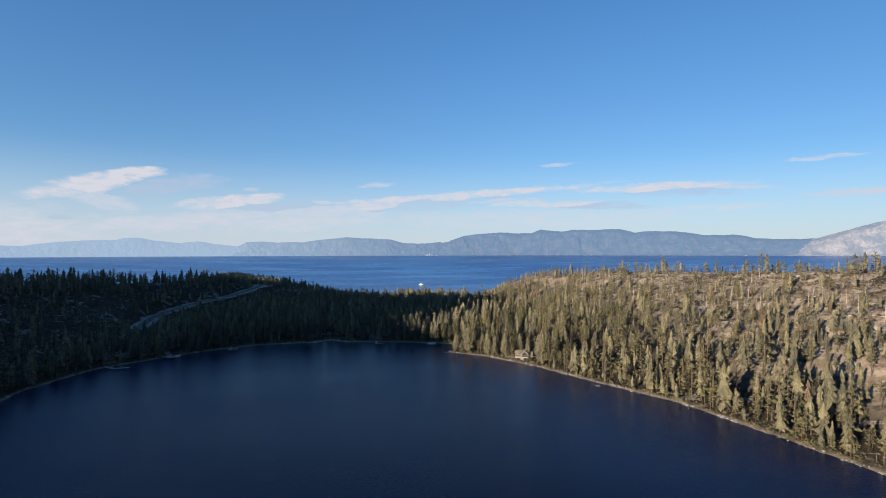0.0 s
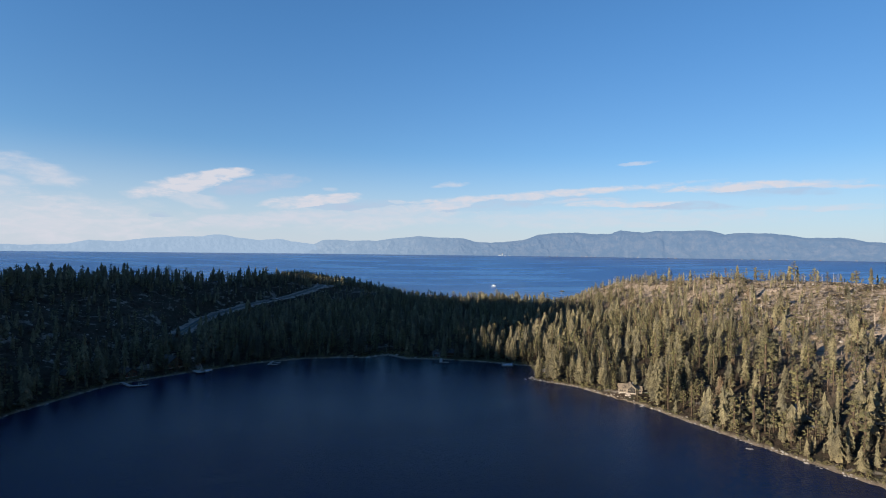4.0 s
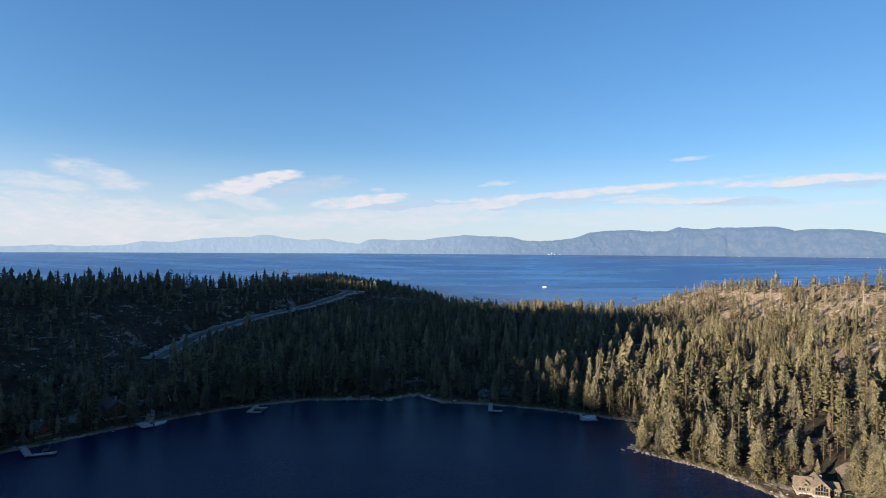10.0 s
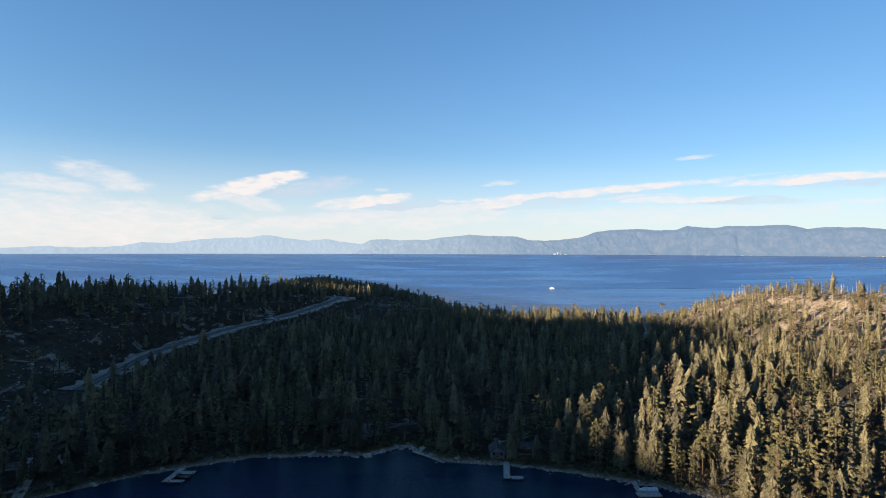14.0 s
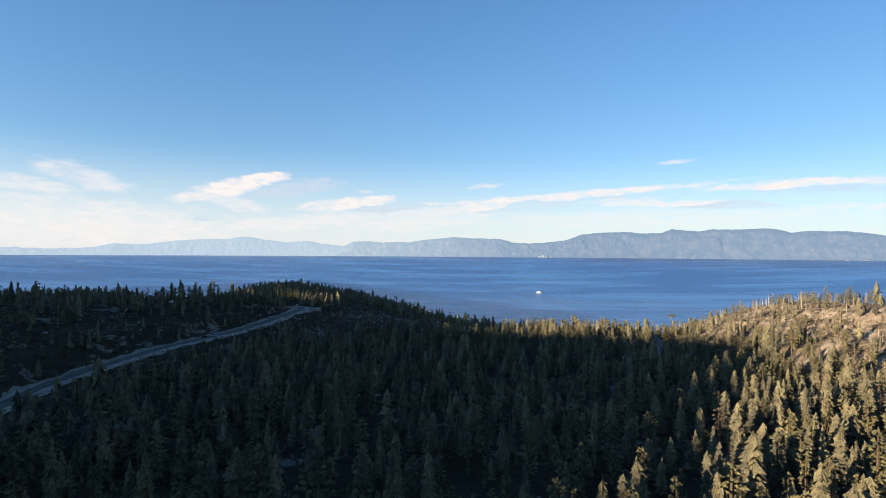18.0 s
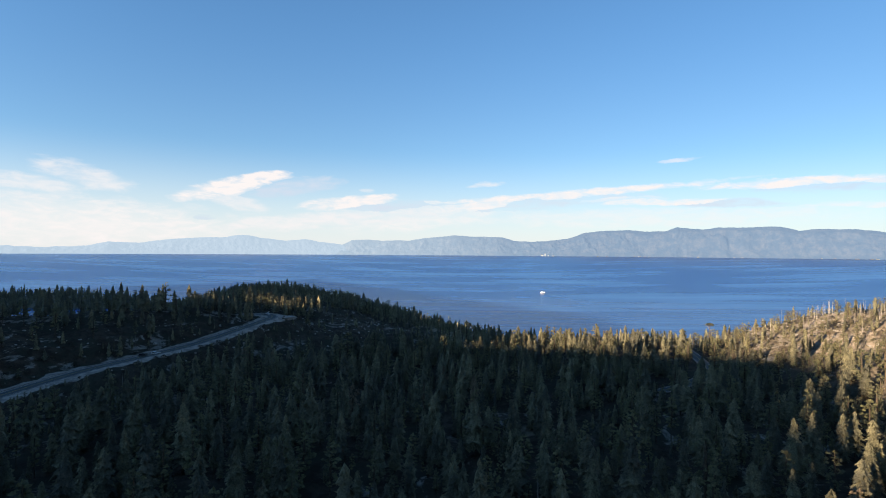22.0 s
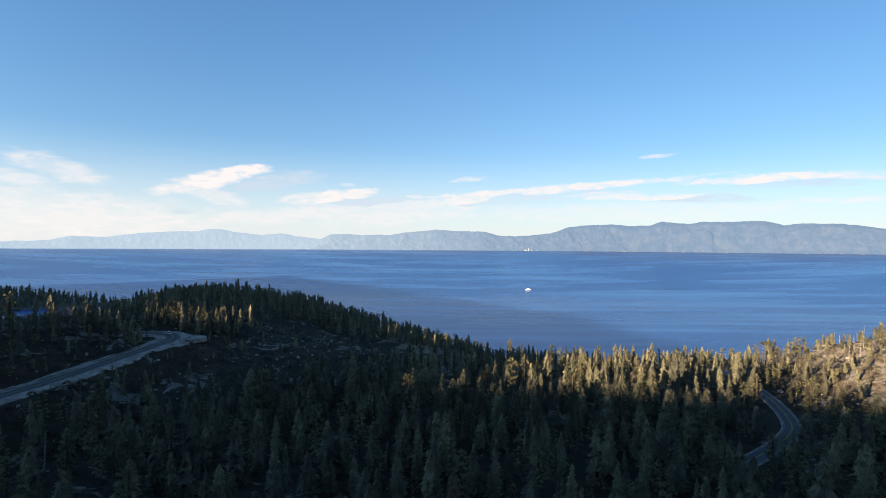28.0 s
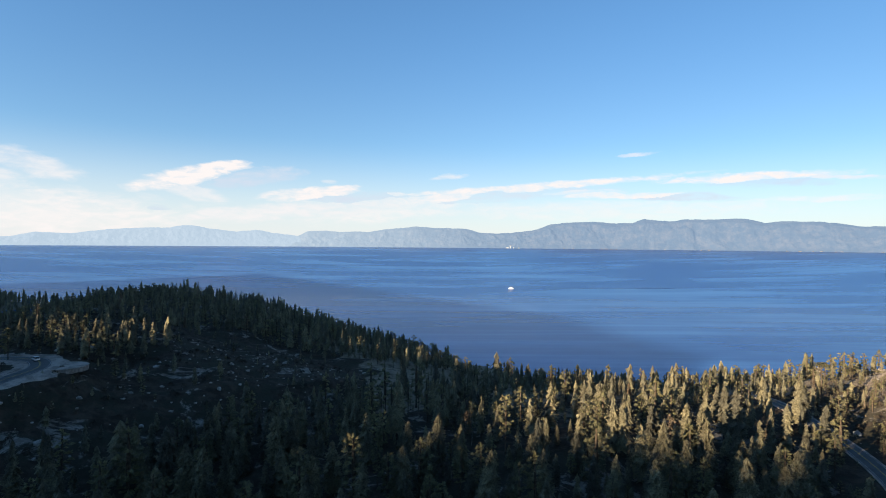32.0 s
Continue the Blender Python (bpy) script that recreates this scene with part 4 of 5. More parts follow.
# trees that stand alone as things: a stretch of the valley and the lake's edge
CROWN, STEM, SNAG = {}, {}, {}
for kind, m in (("fir", FIR), ("pine", PINE), ("rust", RUST)):
    for seed in range(6):
        q, g = crown("pine" if kind == "rust" else kind, 18 if kind == "fir" else 15, 8 if kind == "fir" else 5, 360, seed + 70)
        CROWN[kind, seed] = mesh_from("crown", q, g, [m, BARK], (np.arange(len(g)) >= len(g) - CORE).astype(int))
STEM = mesh_from("trunk", *stem(0.92, 0.0145, 7), [BARK])
for seed in range(4):
    SNAG[seed] = mesh_from("snag", *snag(seed + 30, 22, 7), [DEAD])
counts = {"fir": 0, "pine": 0, "rust": 0}
for i in np.flatnonzero(stretch):
    kind = "snag" if kinds[i] == "snag" else "rust" if rusty[i] else str(kinds[i])
    place = Matrix.LocRotScale((px[i], py[i], pz[i]), Euler((rng.uniform(-0.02, 0.02), rng.uniform(-0.02, 0.02), rng.uniform(0, 6.28))), Vector((1, 1, 1)) * float(tall[i]))
    if kind == "snag":
        ob = new("dead_tree", SNAG[int(rng.integers(0, 4))])
        ob.matrix_world = place
        tagged(ob, "bare grey dead tree among live firs", "dead tree", "dead trees")
        continue
    tree = new({"fir": "fir_tree", "pine": "pine_tree", "rust": "dying_pine_tree"}[kind])
    tree.matrix_world = place
    trunk = part("trunk", STEM, tree)
    top = part("crown", CROWN[kind, int(rng.integers(0, 6))], tree)
    where = "at the lake's edge" if shore[i] < 30 and py[i] < 520 else "in the dense valley forest"
    label = {"fir": "dark green fir tree with drooping boughs ", "pine": "tall olive-green pine tree ", "rust": "pine tree with rust-brown needles "}[kind] + where
    tagged(tree, label, "tree", {"fir": "fir trees", "pine": "pine trees", "rust": "dying pines"}[kind])
# ---- builders ----
def box(size, at=(0, 0, 0), turn=0.0, bevel=0.0):
    """A bevelled block as corners and faces; at: the middle of its base."""
    bm = bmesh.new()
    bmesh.ops.create_cube(bm, size=1.0, matrix=Matrix.Translation((0, 0, 0.5)))
    bmesh.ops.scale(bm, vec=size, verts=bm.verts)
    if bevel:
        bmesh.ops.bevel(bm, geom=bm.edges, offset=bevel, segments=1, affect="EDGES")
    bm.transform(Matrix.Translation(at) @ Matrix.Rotation(turn, 4, "Z"))
    return bm


def solid(name, parts, mat, parent=None, label="", smooth_it=False):
    """Links bmeshes, joined, as one mesh object."""
    me = bpy.data.meshes.new(name)
    whole = bmesh.new()
    for bm in parts if isinstance(parts, list) else [parts]:
        extra = bpy.data.meshes.new("extra")
        bm.to_mesh(extra)
        bm.free()
        whole.from_mesh(extra)
        bpy.data.meshes.remove(extra)
    bmesh.ops.recalc_face_normals(whole, faces=whole.faces)
    for f in whole.faces:
        f.smooth = smooth_it
    whole.to_mesh(me)
    whole.free()
    me.materials.append(mat)
    return part(name, me, parent, label)


def prism(outline, depth, matrix=None):
    """A closed outline in x and z, given depth along y."""
    bm = bmesh.new()
    front = [bm.verts.new((x, 0, z)) for x, z in outline]
    back = [bm.verts.new((x, depth, z)) for x, z in outline]
    bm.faces.new(front)
    bm.faces.new(back[::-1])
    n = len(outline)
    for i in range(n):
        bm.faces.new((front[i], back[i], back[(i + 1) % n], front[(i + 1) % n]))
    if matrix is not None:
        bm.transform(matrix)
    return bm


def boulder_mesh(seed):
    """A weathered boulder about 1 m across."""
    rng = np.random.default_rng(seed)
    bm = bmesh.new()
    bmesh.ops.create_icosphere(bm, subdivisions=2, radius=0.55)
    shift = Vector(rng.uniform(-50, 50, 3))
    for v in bm.verts:
        v.co *= 0.8 + 0.5 * noise.noise(v.co * 1.4 + shift) + 0.15 * noise.noise(v.co * 4 + shift)
        v.co.z *= 0.72
    me = bpy.data.meshes.new("boulder")
    bm.to_mesh(me)
    bm.free()
    me.materials.append(GRANITE)
    return me


PLANK = material("weathered_planks", spotted((0.26, 0.25, 0.24), (0.42, 0.41, 0.39), 1.2), 0.8)
CEDAR = material("cedar_siding", spotted((0.17, 0.14, 0.11), (0.25, 0.21, 0.165), 0.8), 0.8)
STONE = material("stone_base", spotted((0.27, 0.24, 0.205), (0.42, 0.385, 0.34), 1.5, 0.4, 0.6, 3.0), 0.9)
SHINGLE = material("roof_shingles", spotted((0.15, 0.12, 0.088), (0.235, 0.19, 0.14), 1.3, 0.35, 0.65, 6.0), 0.9)
DARKROOF = material("dark_roof", spotted((0.055, 0.05, 0.05), (0.10, 0.09, 0.085), 0.8), 0.9)
LOGS = material("brown_logs", spotted((0.11, 0.065, 0.04), (0.19, 0.115, 0.07), 1.0), 0.85)
REDWOOD = material("red_stain", spotted((0.16, 0.06, 0.04), (0.25, 0.10, 0.065), 1.0), 0.8)
BLUEGREY = material("bluegrey_paint", spotted((0.13, 0.17, 0.21), (0.19, 0.23, 0.28), 1.0), 0.7)
TRIM = material("pale_trim", spotted((0.58, 0.54, 0.47), (0.68, 0.64, 0.57), 2.0), 0.6)
PANE = material("dark_glass", lambda n, p: (0.015, 0.018, 0.022), 0.06, 0.0, 0.6)
PAINT_WHITE = material("white_paint", spotted((0.70, 0.70, 0.70), (0.80, 0.80, 0.79), 1.0), 0.4, 0, 0.5)
PAINT_DARK = material("dark_paint", spotted((0.03, 0.032, 0.036), (0.05, 0.052, 0.058), 1.0), 0.3, 0.2, 0.5)
RUBBER = material("rubber", spotted((0.02, 0.02, 0.02), (0.035, 0.035, 0.035), 3.0), 0.9)
CANVAS = material("canvas", spotted((0.45, 0.47, 0.52), (0.60, 0.62, 0.66), 1.0), 0.8)
LAWN = material("lawn_grass", spotted((0.05, 0.075, 0.025), (0.08, 0.105, 0.038), 0.8), 0.9)
WAKE = water("wake_water", (0.003, 0.034, 0.17), 0.25, 0.2, 0.1, (0.02, 0.07, 0.22), 0.02, 1.24)


# ---- the house on the east shore ----
def window(parent, at, wide, high, turn=0.0, cols=2, rows_=1):
    """A framed window with its panes, its middle base at the given place, facing -y of its parent."""
    w = part("window", None, parent)
    w.location, w.rotation_euler = at, (0, 0, turn)
    bars = [box((wide + 0.24, 0.12, 0.12), (0, -0.02, -0.12)), box((wide + 0.24, 0.12, 0.12), (0, -0.02, high))]
    bars += [box((0.12, 0.12, high), (s * (wide / 2 + 0.06), -0.02, 0)) for s in (-1, 1)]
    bars += [box((0.09, 0.10, high), (-wide / 2 + wide * i / cols, -0.02, 0)) for i in range(1, cols)]
    bars += [box((wide, 0.10, 0.09), (0, -0.02, high * i / rows_ - 0.045)) for i in range(1, rows_)]
    solid("frame", bars, CEDAR, w)
    for i in range(cols):
        for j in range(rows_):
            solid("pane", box((wide / cols - 0.02, 0.03, high / rows_ - 0.02), (-wide / 2 + wide * (i + 0.5) / cols, 0.03, high * j / rows_ + 0.01)), PANE, w)
    return w


def gable_roof(parent, length, width, eave, rise, mat, matrix, over=0.6, name="roof"):
    """Two roof slopes on a ridge along local y, with overhang and thickness."""
    h = width / 2 + over
    drop = rise * over / (width / 2)
    for s in (-1, 1):
        outline = [(0, eave + rise), (s * h, eave - drop), (s * h, eave - drop + 0.28), (0, eave + rise + 0.32)]
        solid(name, prism(outline if s > 0 else outline[::-1], length + 2 * over, matrix @ Matrix.Translation((0, -over, 0))), mat, parent)


def walls(parent, length, width, eave, rise, mat, matrix, name="wall"):
    outline = [(-width / 2, 0), (width / 2, 0), (width / 2, eave), (0, eave + rise), (-width / 2, eave)]
    solid(name, prism(outline, length, matrix), mat, parent)


base_z = gz(*HOUSE) - 0.3
house = new("lakeside_house")
house.matrix_world = pose(HOUSE[0] + 1.0, HOUSE[1] - 3.4, base_z, 0, 0, -14) @ Matrix.Scale(0.63, 4)
tagged(house, "tan shingle-roofed lake house with a tall glazed gable", "house")
solid("foundation", [box((7.4, 11.4, 1.9), (0, 5.5, -0.6)), box((9.4, 8.4, 1.7), (-5.6, 6.0, -0.5))], STONE, house, "pale stone base wall")
walls(house, 11.0, 7.0, 4.7, 3.2, CEDAR, Matrix.Translation((0, 0, 0.8)))
gable_roof(house, 11.0, 7.0, 5.5, 3.2, SHINGLE, Matrix.Identity(4))
side_m = Matrix.Translation((-10.2, 6.0, 0.8)) @ Matrix.Rotation(-math.pi / 2, 4, "Z")
walls(house, 7.2, 7.6, 3.9, 3.0, CEDAR, side_m)
gable_roof(house, 7.2, 7.6, 3.9, 3.0, SHINGLE, side_m)
dorm = Matrix.Translation((-6.4, 2.0, 4.2))
walls(house, 3.2, 2.4, 1.5, 1.0, CEDAR, dorm, "dormer_wall")
gable_roof(house, 3.2, 2.4, 1.5, 1.0, SHINGLE, dorm, 0.3, "dormer_roof")
wing = Matrix.Translation((3.5, 7.2, 0.4)) @ Matrix.Rotation(-math.pi / 2, 4, "Z")
walls(house, 5.5, 6.4, 3.2, 2.6, CEDAR, wing)
gable_roof(house, 5.5, 6.4, 3.2, 2.6, SHINGLE, wing)
for i, high in ((-2, 1.5), (-1, 2.6), (0, 3.5), (1, 2.6), (2, 1.5)):
    window(house, (i * 1.15, -0.06, 3.6), 1.0, high, 0, 1, 2 if high > 2 else 1)
for i in range(-2, 3):
    window(house, (i * 1.15, -0.06, 1.7), 1.0, 1.55, 0, 1, 1)
window(house, (-6.4, 1.94, 4.6), 1.3, 1.2)
for x in (-5.2, -7.4, -8.9):
    window(house, (x, 2.12, 2.1), 1.1, 1.3)
for x in (5.2, 7.4):
    window(house, (x, 3.92, 1.5), 1.2, 1.3)
solid("chimney", box((1.0, 1.3, 8.9), (1.6, 7.6, 0), 0, 0.05), STONE, house, "stone chimney")
solid("terrace", [box((9.0, 2.2, 0.9), (-1.0, -1.3, -0.9), 0, 0.05)], STONE, house, "pale stone terrace")
for i in range(9):
    solid("rail_post", box((0.12, 0.12, 1.0), (-5.3 + i * 1.075, -2.2, -0.05)), LOGS, house)
solid("hand_rail", box((8.8, 0.14, 0.10), (-1.0, -2.2, 0.95)), LOGS, house)

guest = new("guest_house")
gpos = (125.5, 387.5)
guest.matrix_world = pose(gpos[0], gpos[1] - 3.5, gz(*gpos) - 0.2, 0, 0, -18) @ Matrix.Scale(0.85, 4)
tagged(guest, "small tan-roofed guest house among the pines", "house")
walls(guest, 8.0, 6.6, 3.4, 2.6, CEDAR, Matrix.Identity(4))
gable_roof(guest, 8.0, 6.6, 3.4, 2.6, SHINGLE, Matrix.Identity(4))
side_m = Matrix.Translation((2.6, 4.5, 0)) @ Matrix.Rotation(-math.pi / 2, 4, "Z")
walls(guest, 6.0, 5.4, 3.0, 2.2, CEDAR, side_m)
gable_roof(guest, 6.0, 5.4, 3.0, 2.2, SHINGLE, side_m)
solid("foundation", box((7.0, 8.4, 1.6), (0, 4.0, -1.3)), STONE, guest)
window(guest, (-1.4, -0.06, 1.2), 1.2, 1.3)
window(guest, (1.4, -0.06, 1.2), 1.2, 1.3)
window(guest, (0, -0.06, 3.7), 1.0, 1.0)

# lawn and stepped path from the terrace to the water
lawn_v = [(122 + 5.0 * math.cos(a) * (1 + 0.2 * math.sin(3 * a)), 376 + 3.4 * math.sin(a)) for a in np.linspace(0, 2 * math.pi, 20, endpoint=False)]
lv = [(122, 376, gz(122, 376) + 0.35)] + [(x, y, gz(x, y) + 0.12) for x, y in lawn_v]
lawn = new("lawn", mesh_from("lawn", lv, [(0, 1 + i, 1 + (i + 1) % 20) for i in range(20)], [LAWN]))
tagged(lawn, "small green lawn beside the house", "lawn", kind="structure")
path = new("garden_path")
tagged(path, "curving path of pale stone slabs to the shore", "path")
for i in range(16):
    t = i / 15
    x, y = 117.5 + 9.5 * t + 1.5 * math.sin(t * 5), 378.5 - 11.0 * t
    if shore_distance(np.array([x]), np.array([y]))[0] > 1.2:
        s = solid("slab", box((1.2, 0.8, 0.25), (x, y, gz(x, y) + 0.05), -0.5 + t, 0.04), STONE, path)

# ---- docks ----
def dock(name, label, decks, z=0.55):
    """A timber dock: decks of single planks on posts. decks: (x, y) start, (x, y) end, width."""
    top = new(name)
    middle = np.mean([d[0] for d in decks], 0)
    top.location = (*middle, 0)
    tagged(top, label, "dock", "docks")
    for (ax, ay), (bx_, by_), wide in decks:
        a, b = np.array((ax, ay)) - middle, np.array((bx_, by_)) - middle
        long_ = np.linalg.norm(b - a)
        turn = math.atan2(b[1] - a[1], b[0] - a[0])
        c, s = math.cos(turn), math.sin(turn)
        n = max(3, int(long_ / 0.6))
        plank = None
        for i in range(n):
            d = (i + 0.5) * long_ / n
            if plank is None:
                plank = solid("plank", box((long_ / n - 0.03, wide, 0.09), (0, 0, 0)), PLANK, top)
                piece = plank
            else:
                piece = part("plank", plank.data, top)
            piece.location, piece.rotation_euler = (a[0] + c * d, a[1] + s * d, z), (0, 0, turn)
        solid("beam", [box((long_, 0.2, 0.28), ((a[0] + b[0]) / 2 - s * o, (a[1] + b[1]) / 2 + c * o, z - 0.29), turn) for o in (-wide / 2 + 0.15, wide / 2 - 0.15)], LOGS, top)
        for d in np.linspace(0.3, long_ - 0.3, max(2, int(long_ / 3))):
            for o in (-wide / 2, wide / 2):
                v, f = tube([(a[0] + c * d - s * o, a[1] + s * d + c * o, -2.5), (a[0] + c * d - s * o, a[1] + s * d + c * o, z + 0.5)], [0.13, 0.13], 6)
                part("post", mesh_from("post", v, f, [LOGS]), top)
    return top


dock("dock", "grey plank dock with an angled outer arm", [((-178, 401), (-167, 391.5), 2.4), ((-167.3, 392.2), (-159.5, 395.8), 2.6)])
dock("dock", "broad grey plank landing at a ramp", [((-149.5, 433.5), (-142.5, 427.5), 4.6)])
dock("dock", "small grey dock around a boat slip", [((-108.6, 464.5), (-108.3, 452.6), 2.2), ((-107.2, 453.4), (-102.2, 453.8), 1.8), ((-107.2, 460.6), (-102.2, 461.2), 2.6)])
dock("dock", "pale L-shaped plank dock", [((8.6, 480), (8.2, 464.9), 2.3), ((9.4, 466.0), (14.0, 466.2), 2.3)])
dock("dock", "low grey dock at the cove", [((51.6, 466.5), (51.2, 457.5), 1.8), ((49.8, 455.6), (57.8, 456.4), 3.0)])
dock("lake_terrace", "grey plank terrace along the stony shore", [((-180.5, 404.5), (-169.6, 411.2), 2.6)])


def rowing_boat(at, turn, length, mat, label, cover=False):
    """A small open or covered motor boat."""
    boat = new("motor_boat")
    boat.matrix_world = pose(*at, 0, 0, turn)
    tagged(boat, label, "boat", "moored boats")
    rings, v, f = 9, [], []
    for i in range(rings):
        t = i / (rings - 1)
        w = 0.19 * length * (1 - max(0, (t - 0.45) / 0.55) ** 2.2) + 0.02
        rise = 0.25 * t ** 3
        for x, zz in ((-w, 0.75 + rise), (-w * 0.82, 0.1 + rise * 0.6), (0, -0.25 + rise), (w * 0.82, 0.1 + rise * 0.6), (w, 0.75 + rise), (w * 0.86, 0.78 + rise), (0, 0.35 + rise), (-w * 0.86, 0.78 + rise)):
            v.append((x, (t - 0.5) * length, zz))
    for i in range(rings - 1):
        for k in range(8):
            f.append((i * 8 + k, i * 8 + (k + 1) % 8, i * 8 + 8 + (k + 1) % 8, i * 8 + 8 + k))
    part("hull", mesh_from("hull", v, f, [mat]), boat)
    for d in (-0.22, 0.08):
        solid("seat", box((0.33 * length, 0.4, 0.12), (0, d * length, 0.42)), PLANK, boat)
    if cover:
        solid("cover", prism([(-0.2 * length, 0.75), (0.2 * length, 0.75), (0.08 * length, 1.25), (-0.08 * length, 1.25)], 0.72 * length, Matrix.Translation((0, -0.48 * length, 0))), CANVAS, boat, "pale canvas cover")
    solid("windscreen", prism([(-0.14 * length, 0.85), (0.14 * length, 0.85), (0.11 * length, 1.3), (-0.11 * length, 1.3)], 0.08, Matrix.Translation((0, 0.1 * length, 0))), PANE, boat)
    solid("outboard", box((0.35, 0.4, 1.0), (0, -0.53 * length, 0.1), 0, 0.05), PAINT_DARK, boat)


rowing_boat((-140.6, 433.2, 0.05), -25, 6.0, PAINT_WHITE, "white motor boat with pale cover at the landing", True)
rowing_boat((-104.6, 457.2, 0.05), 85, 5.2, PAINT_DARK, "dark motor boat in a dock slip")
rowing_boat((54.6, 459.6, 0.05), 95, 6.2, PAINT_WHITE, "white pontoon-like boat tied to the dock", True)
rowing_boat((-165.8, 398.6, 0.05), 25, 5.0, PAINT_DARK, "dark motor boat beside the angled dock")


# ---- cabins on the west and north shore ----
def cabin(name, label, at, turn, length, width, eave, rise, wall_mat, roof_mat, door=True):
    ob = new(name)
    ob.matrix_world = pose(at[0], at[1], gz(*at) - 0.3, 0, 0, turn)
    tagged(ob, label, "cabin")
    shift = Matrix.Translation((0, -length / 2, 0.2))
    walls(ob, length, width, eave, rise, wall_mat, shift)
    gable_roof(ob, length, width, eave, rise, roof_mat, shift, 0.7)
    solid("foundation", box((width + 0.3, length + 0.3, 1.6), (0, 0, -1.2)), STONE, ob)
    for x in (-width * 0.28, width * 0.28):
        window(ob, (x, -length / 2 - 0.06, 1.1), 1.1, 1.2)
    for y in (-length * 0.3, 0.0, length * 0.3):
        window(ob, (width / 2 + 0.06, y, 1.1), 1.1, 1.2, math.pi / 2)
    if door:
        d = solid("door", box((1.0, 0.1, 2.05), (0, -length / 2 - 0.06, 0.2)), REDWOOD, ob)
        solid("door_handle", box((0.08, 0.1, 0.2), (0.36, -length / 2 - 0.14, 1.1)), PAINT_DARK, d)
    solid("chimney", box((0.7, 0.8, eave + rise + 0.9), (width * 0.22, length * 0.2, 0)), STONE, ob)
    return ob


cabin("lake_lodge", "dark brown log lodge with a broad dark roof", (-167, 439), 50, 13, 9, 3.2, 3.4, LOGS, DARKROOF)
cabin("log_cabin", "reddish-brown log cabin above the dock", (-181, 413), 58, 9, 6, 2.7, 2.0, REDWOOD, DARKROOF)
cabin("boathouse", "blue-grey boathouse at the water's edge", (5.2, 486.0), 4, 6.5, 5.0, 2.5, 1.6, BLUEGREY, DARKROOF)
cabin("log_cabin", "low brown cabin beside the boathouse", (15.5, 488.5), 86, 9.5, 5.0, 2.3, 1.5, LOGS, DARKROOF)
cabin("log_cabin", "small grey cabin under dark firs", (-205, 396), 60, 8, 6, 2.6, 2.0, LOGS, DARKROOF)

wall_ob = new("retaining_wall")
wall_ob.location = (18.0, 481.8, gz(18.0, 481.8) - 0.2)
tagged(wall_ob, "low red-brown timber retaining wall on the shore", "wall")
for j in range(3):
    solid("timber", box((9.5 - j * 0.5, 0.28, 0.27), (0, 0.22 * j, 0.28 * j + 0.1), -0.12, 0.03), REDWOOD, wall_ob)

ramp = along([(x, y, gz(x, y) + 0.4) for x, y in ((-146.5, 434.5), (-150.5, 442), (-156, 451), (-166, 464))], 1.5)
ramp[:, 2] = np.maximum(ramp[:, 2], ground_z(ramp[:, 0], ramp[:, 1]) + 0.15)
tagged(new("driveway", mesh_from("driveway", *slab(ramp, -1.7, 1.7, 0.05, 0.8), [GRAVEL])), "pale concrete drive down to the landing", "driveway", kind="structure")

tent = new("canopy")
tent.matrix_world = pose(-151.5, 458.0, gz(-151.5, 458), 0, 0, 20)
tagged(tent, "white pointed canvas canopy under the trees", "canopy")
for s in (-1, 1):
    solid("cloth", prism([(0, 3.0), (s * 1.3, 0.2), (s * 1.36, 0.2), (0, 3.08)][::s], 2.6), PAINT_WHITE, tent)
v, f = tube([(0, 0, -0.2), (0, 0, 3.0)], [0.05, 0.05], 5)
part("pole", mesh_from("pole", v, f, [LOGS]), tent)


# ---- vehicles ----
def car(at, heading, mat, label, tall_=1.5):
    ob = new("car")
    ob.matrix_world = pose(*at, 0, 0, heading)
    tagged(ob, label, "car", "cars")
    low = [(-2.25, 0.35), (2.25, 0.35), (2.3, 0.75), (1.5, 0.95), (-2.2, 0.98), (-2.3, 0.7)]
    solid("body", prism(low, 1.76, Matrix.Translation((0, -0.88, 0))), mat, ob)
    cab = [(-2.05, 0.97), (1.15, 0.95), (0.35, tall_), (-1.75, tall_)]
    solid("cabin", prism(cab, 1.5, Matrix.Translation((0, -0.75, 0))), PANE, ob)
    solid("roof", box((2.1, 1.5, 0.07), (-0.7, 0, tall_)), mat, ob)
    for x in (-1.4, 1.4):
        for y in (-0.85, 0.85):
            v, f = tube([(x, y - 0.1, 0.34), (x, y + 0.1, 0.34)], [0.34, 0.34], 12)
            wheel = part("wheel", mesh_from("wheel", v, f, [RUBBER]), ob)
            v, f = tube([(x, y - 0.11, 0.34), (x, y + 0.11, 0.34)], [0.19, 0.19], 8)
            part("rim", mesh_from("rim", v, f, [TRIM]), wheel)
    for y in (-0.6, 0.6):
        solid("headlight", box((0.06, 0.35, 0.16), (2.29, y, 0.62)), TRIM, ob)
        solid("tail_light", box((0.06, 0.3, 0.16), (-2.29, y, 0.72)), REDWOOD, ob)


car((-157.5, 847.6, 29.75), 140, PAINT_WHITE, "white car in the bend of the hillside road", 1.65)
car((-184.6, 742.5, 18.5), 57, PAINT_WHITE, "white car driving up the hillside road")
car((-189.5, 737.5, 18.0), 57, PAINT_DARK, "dark car driving up the hillside road", 1.7)


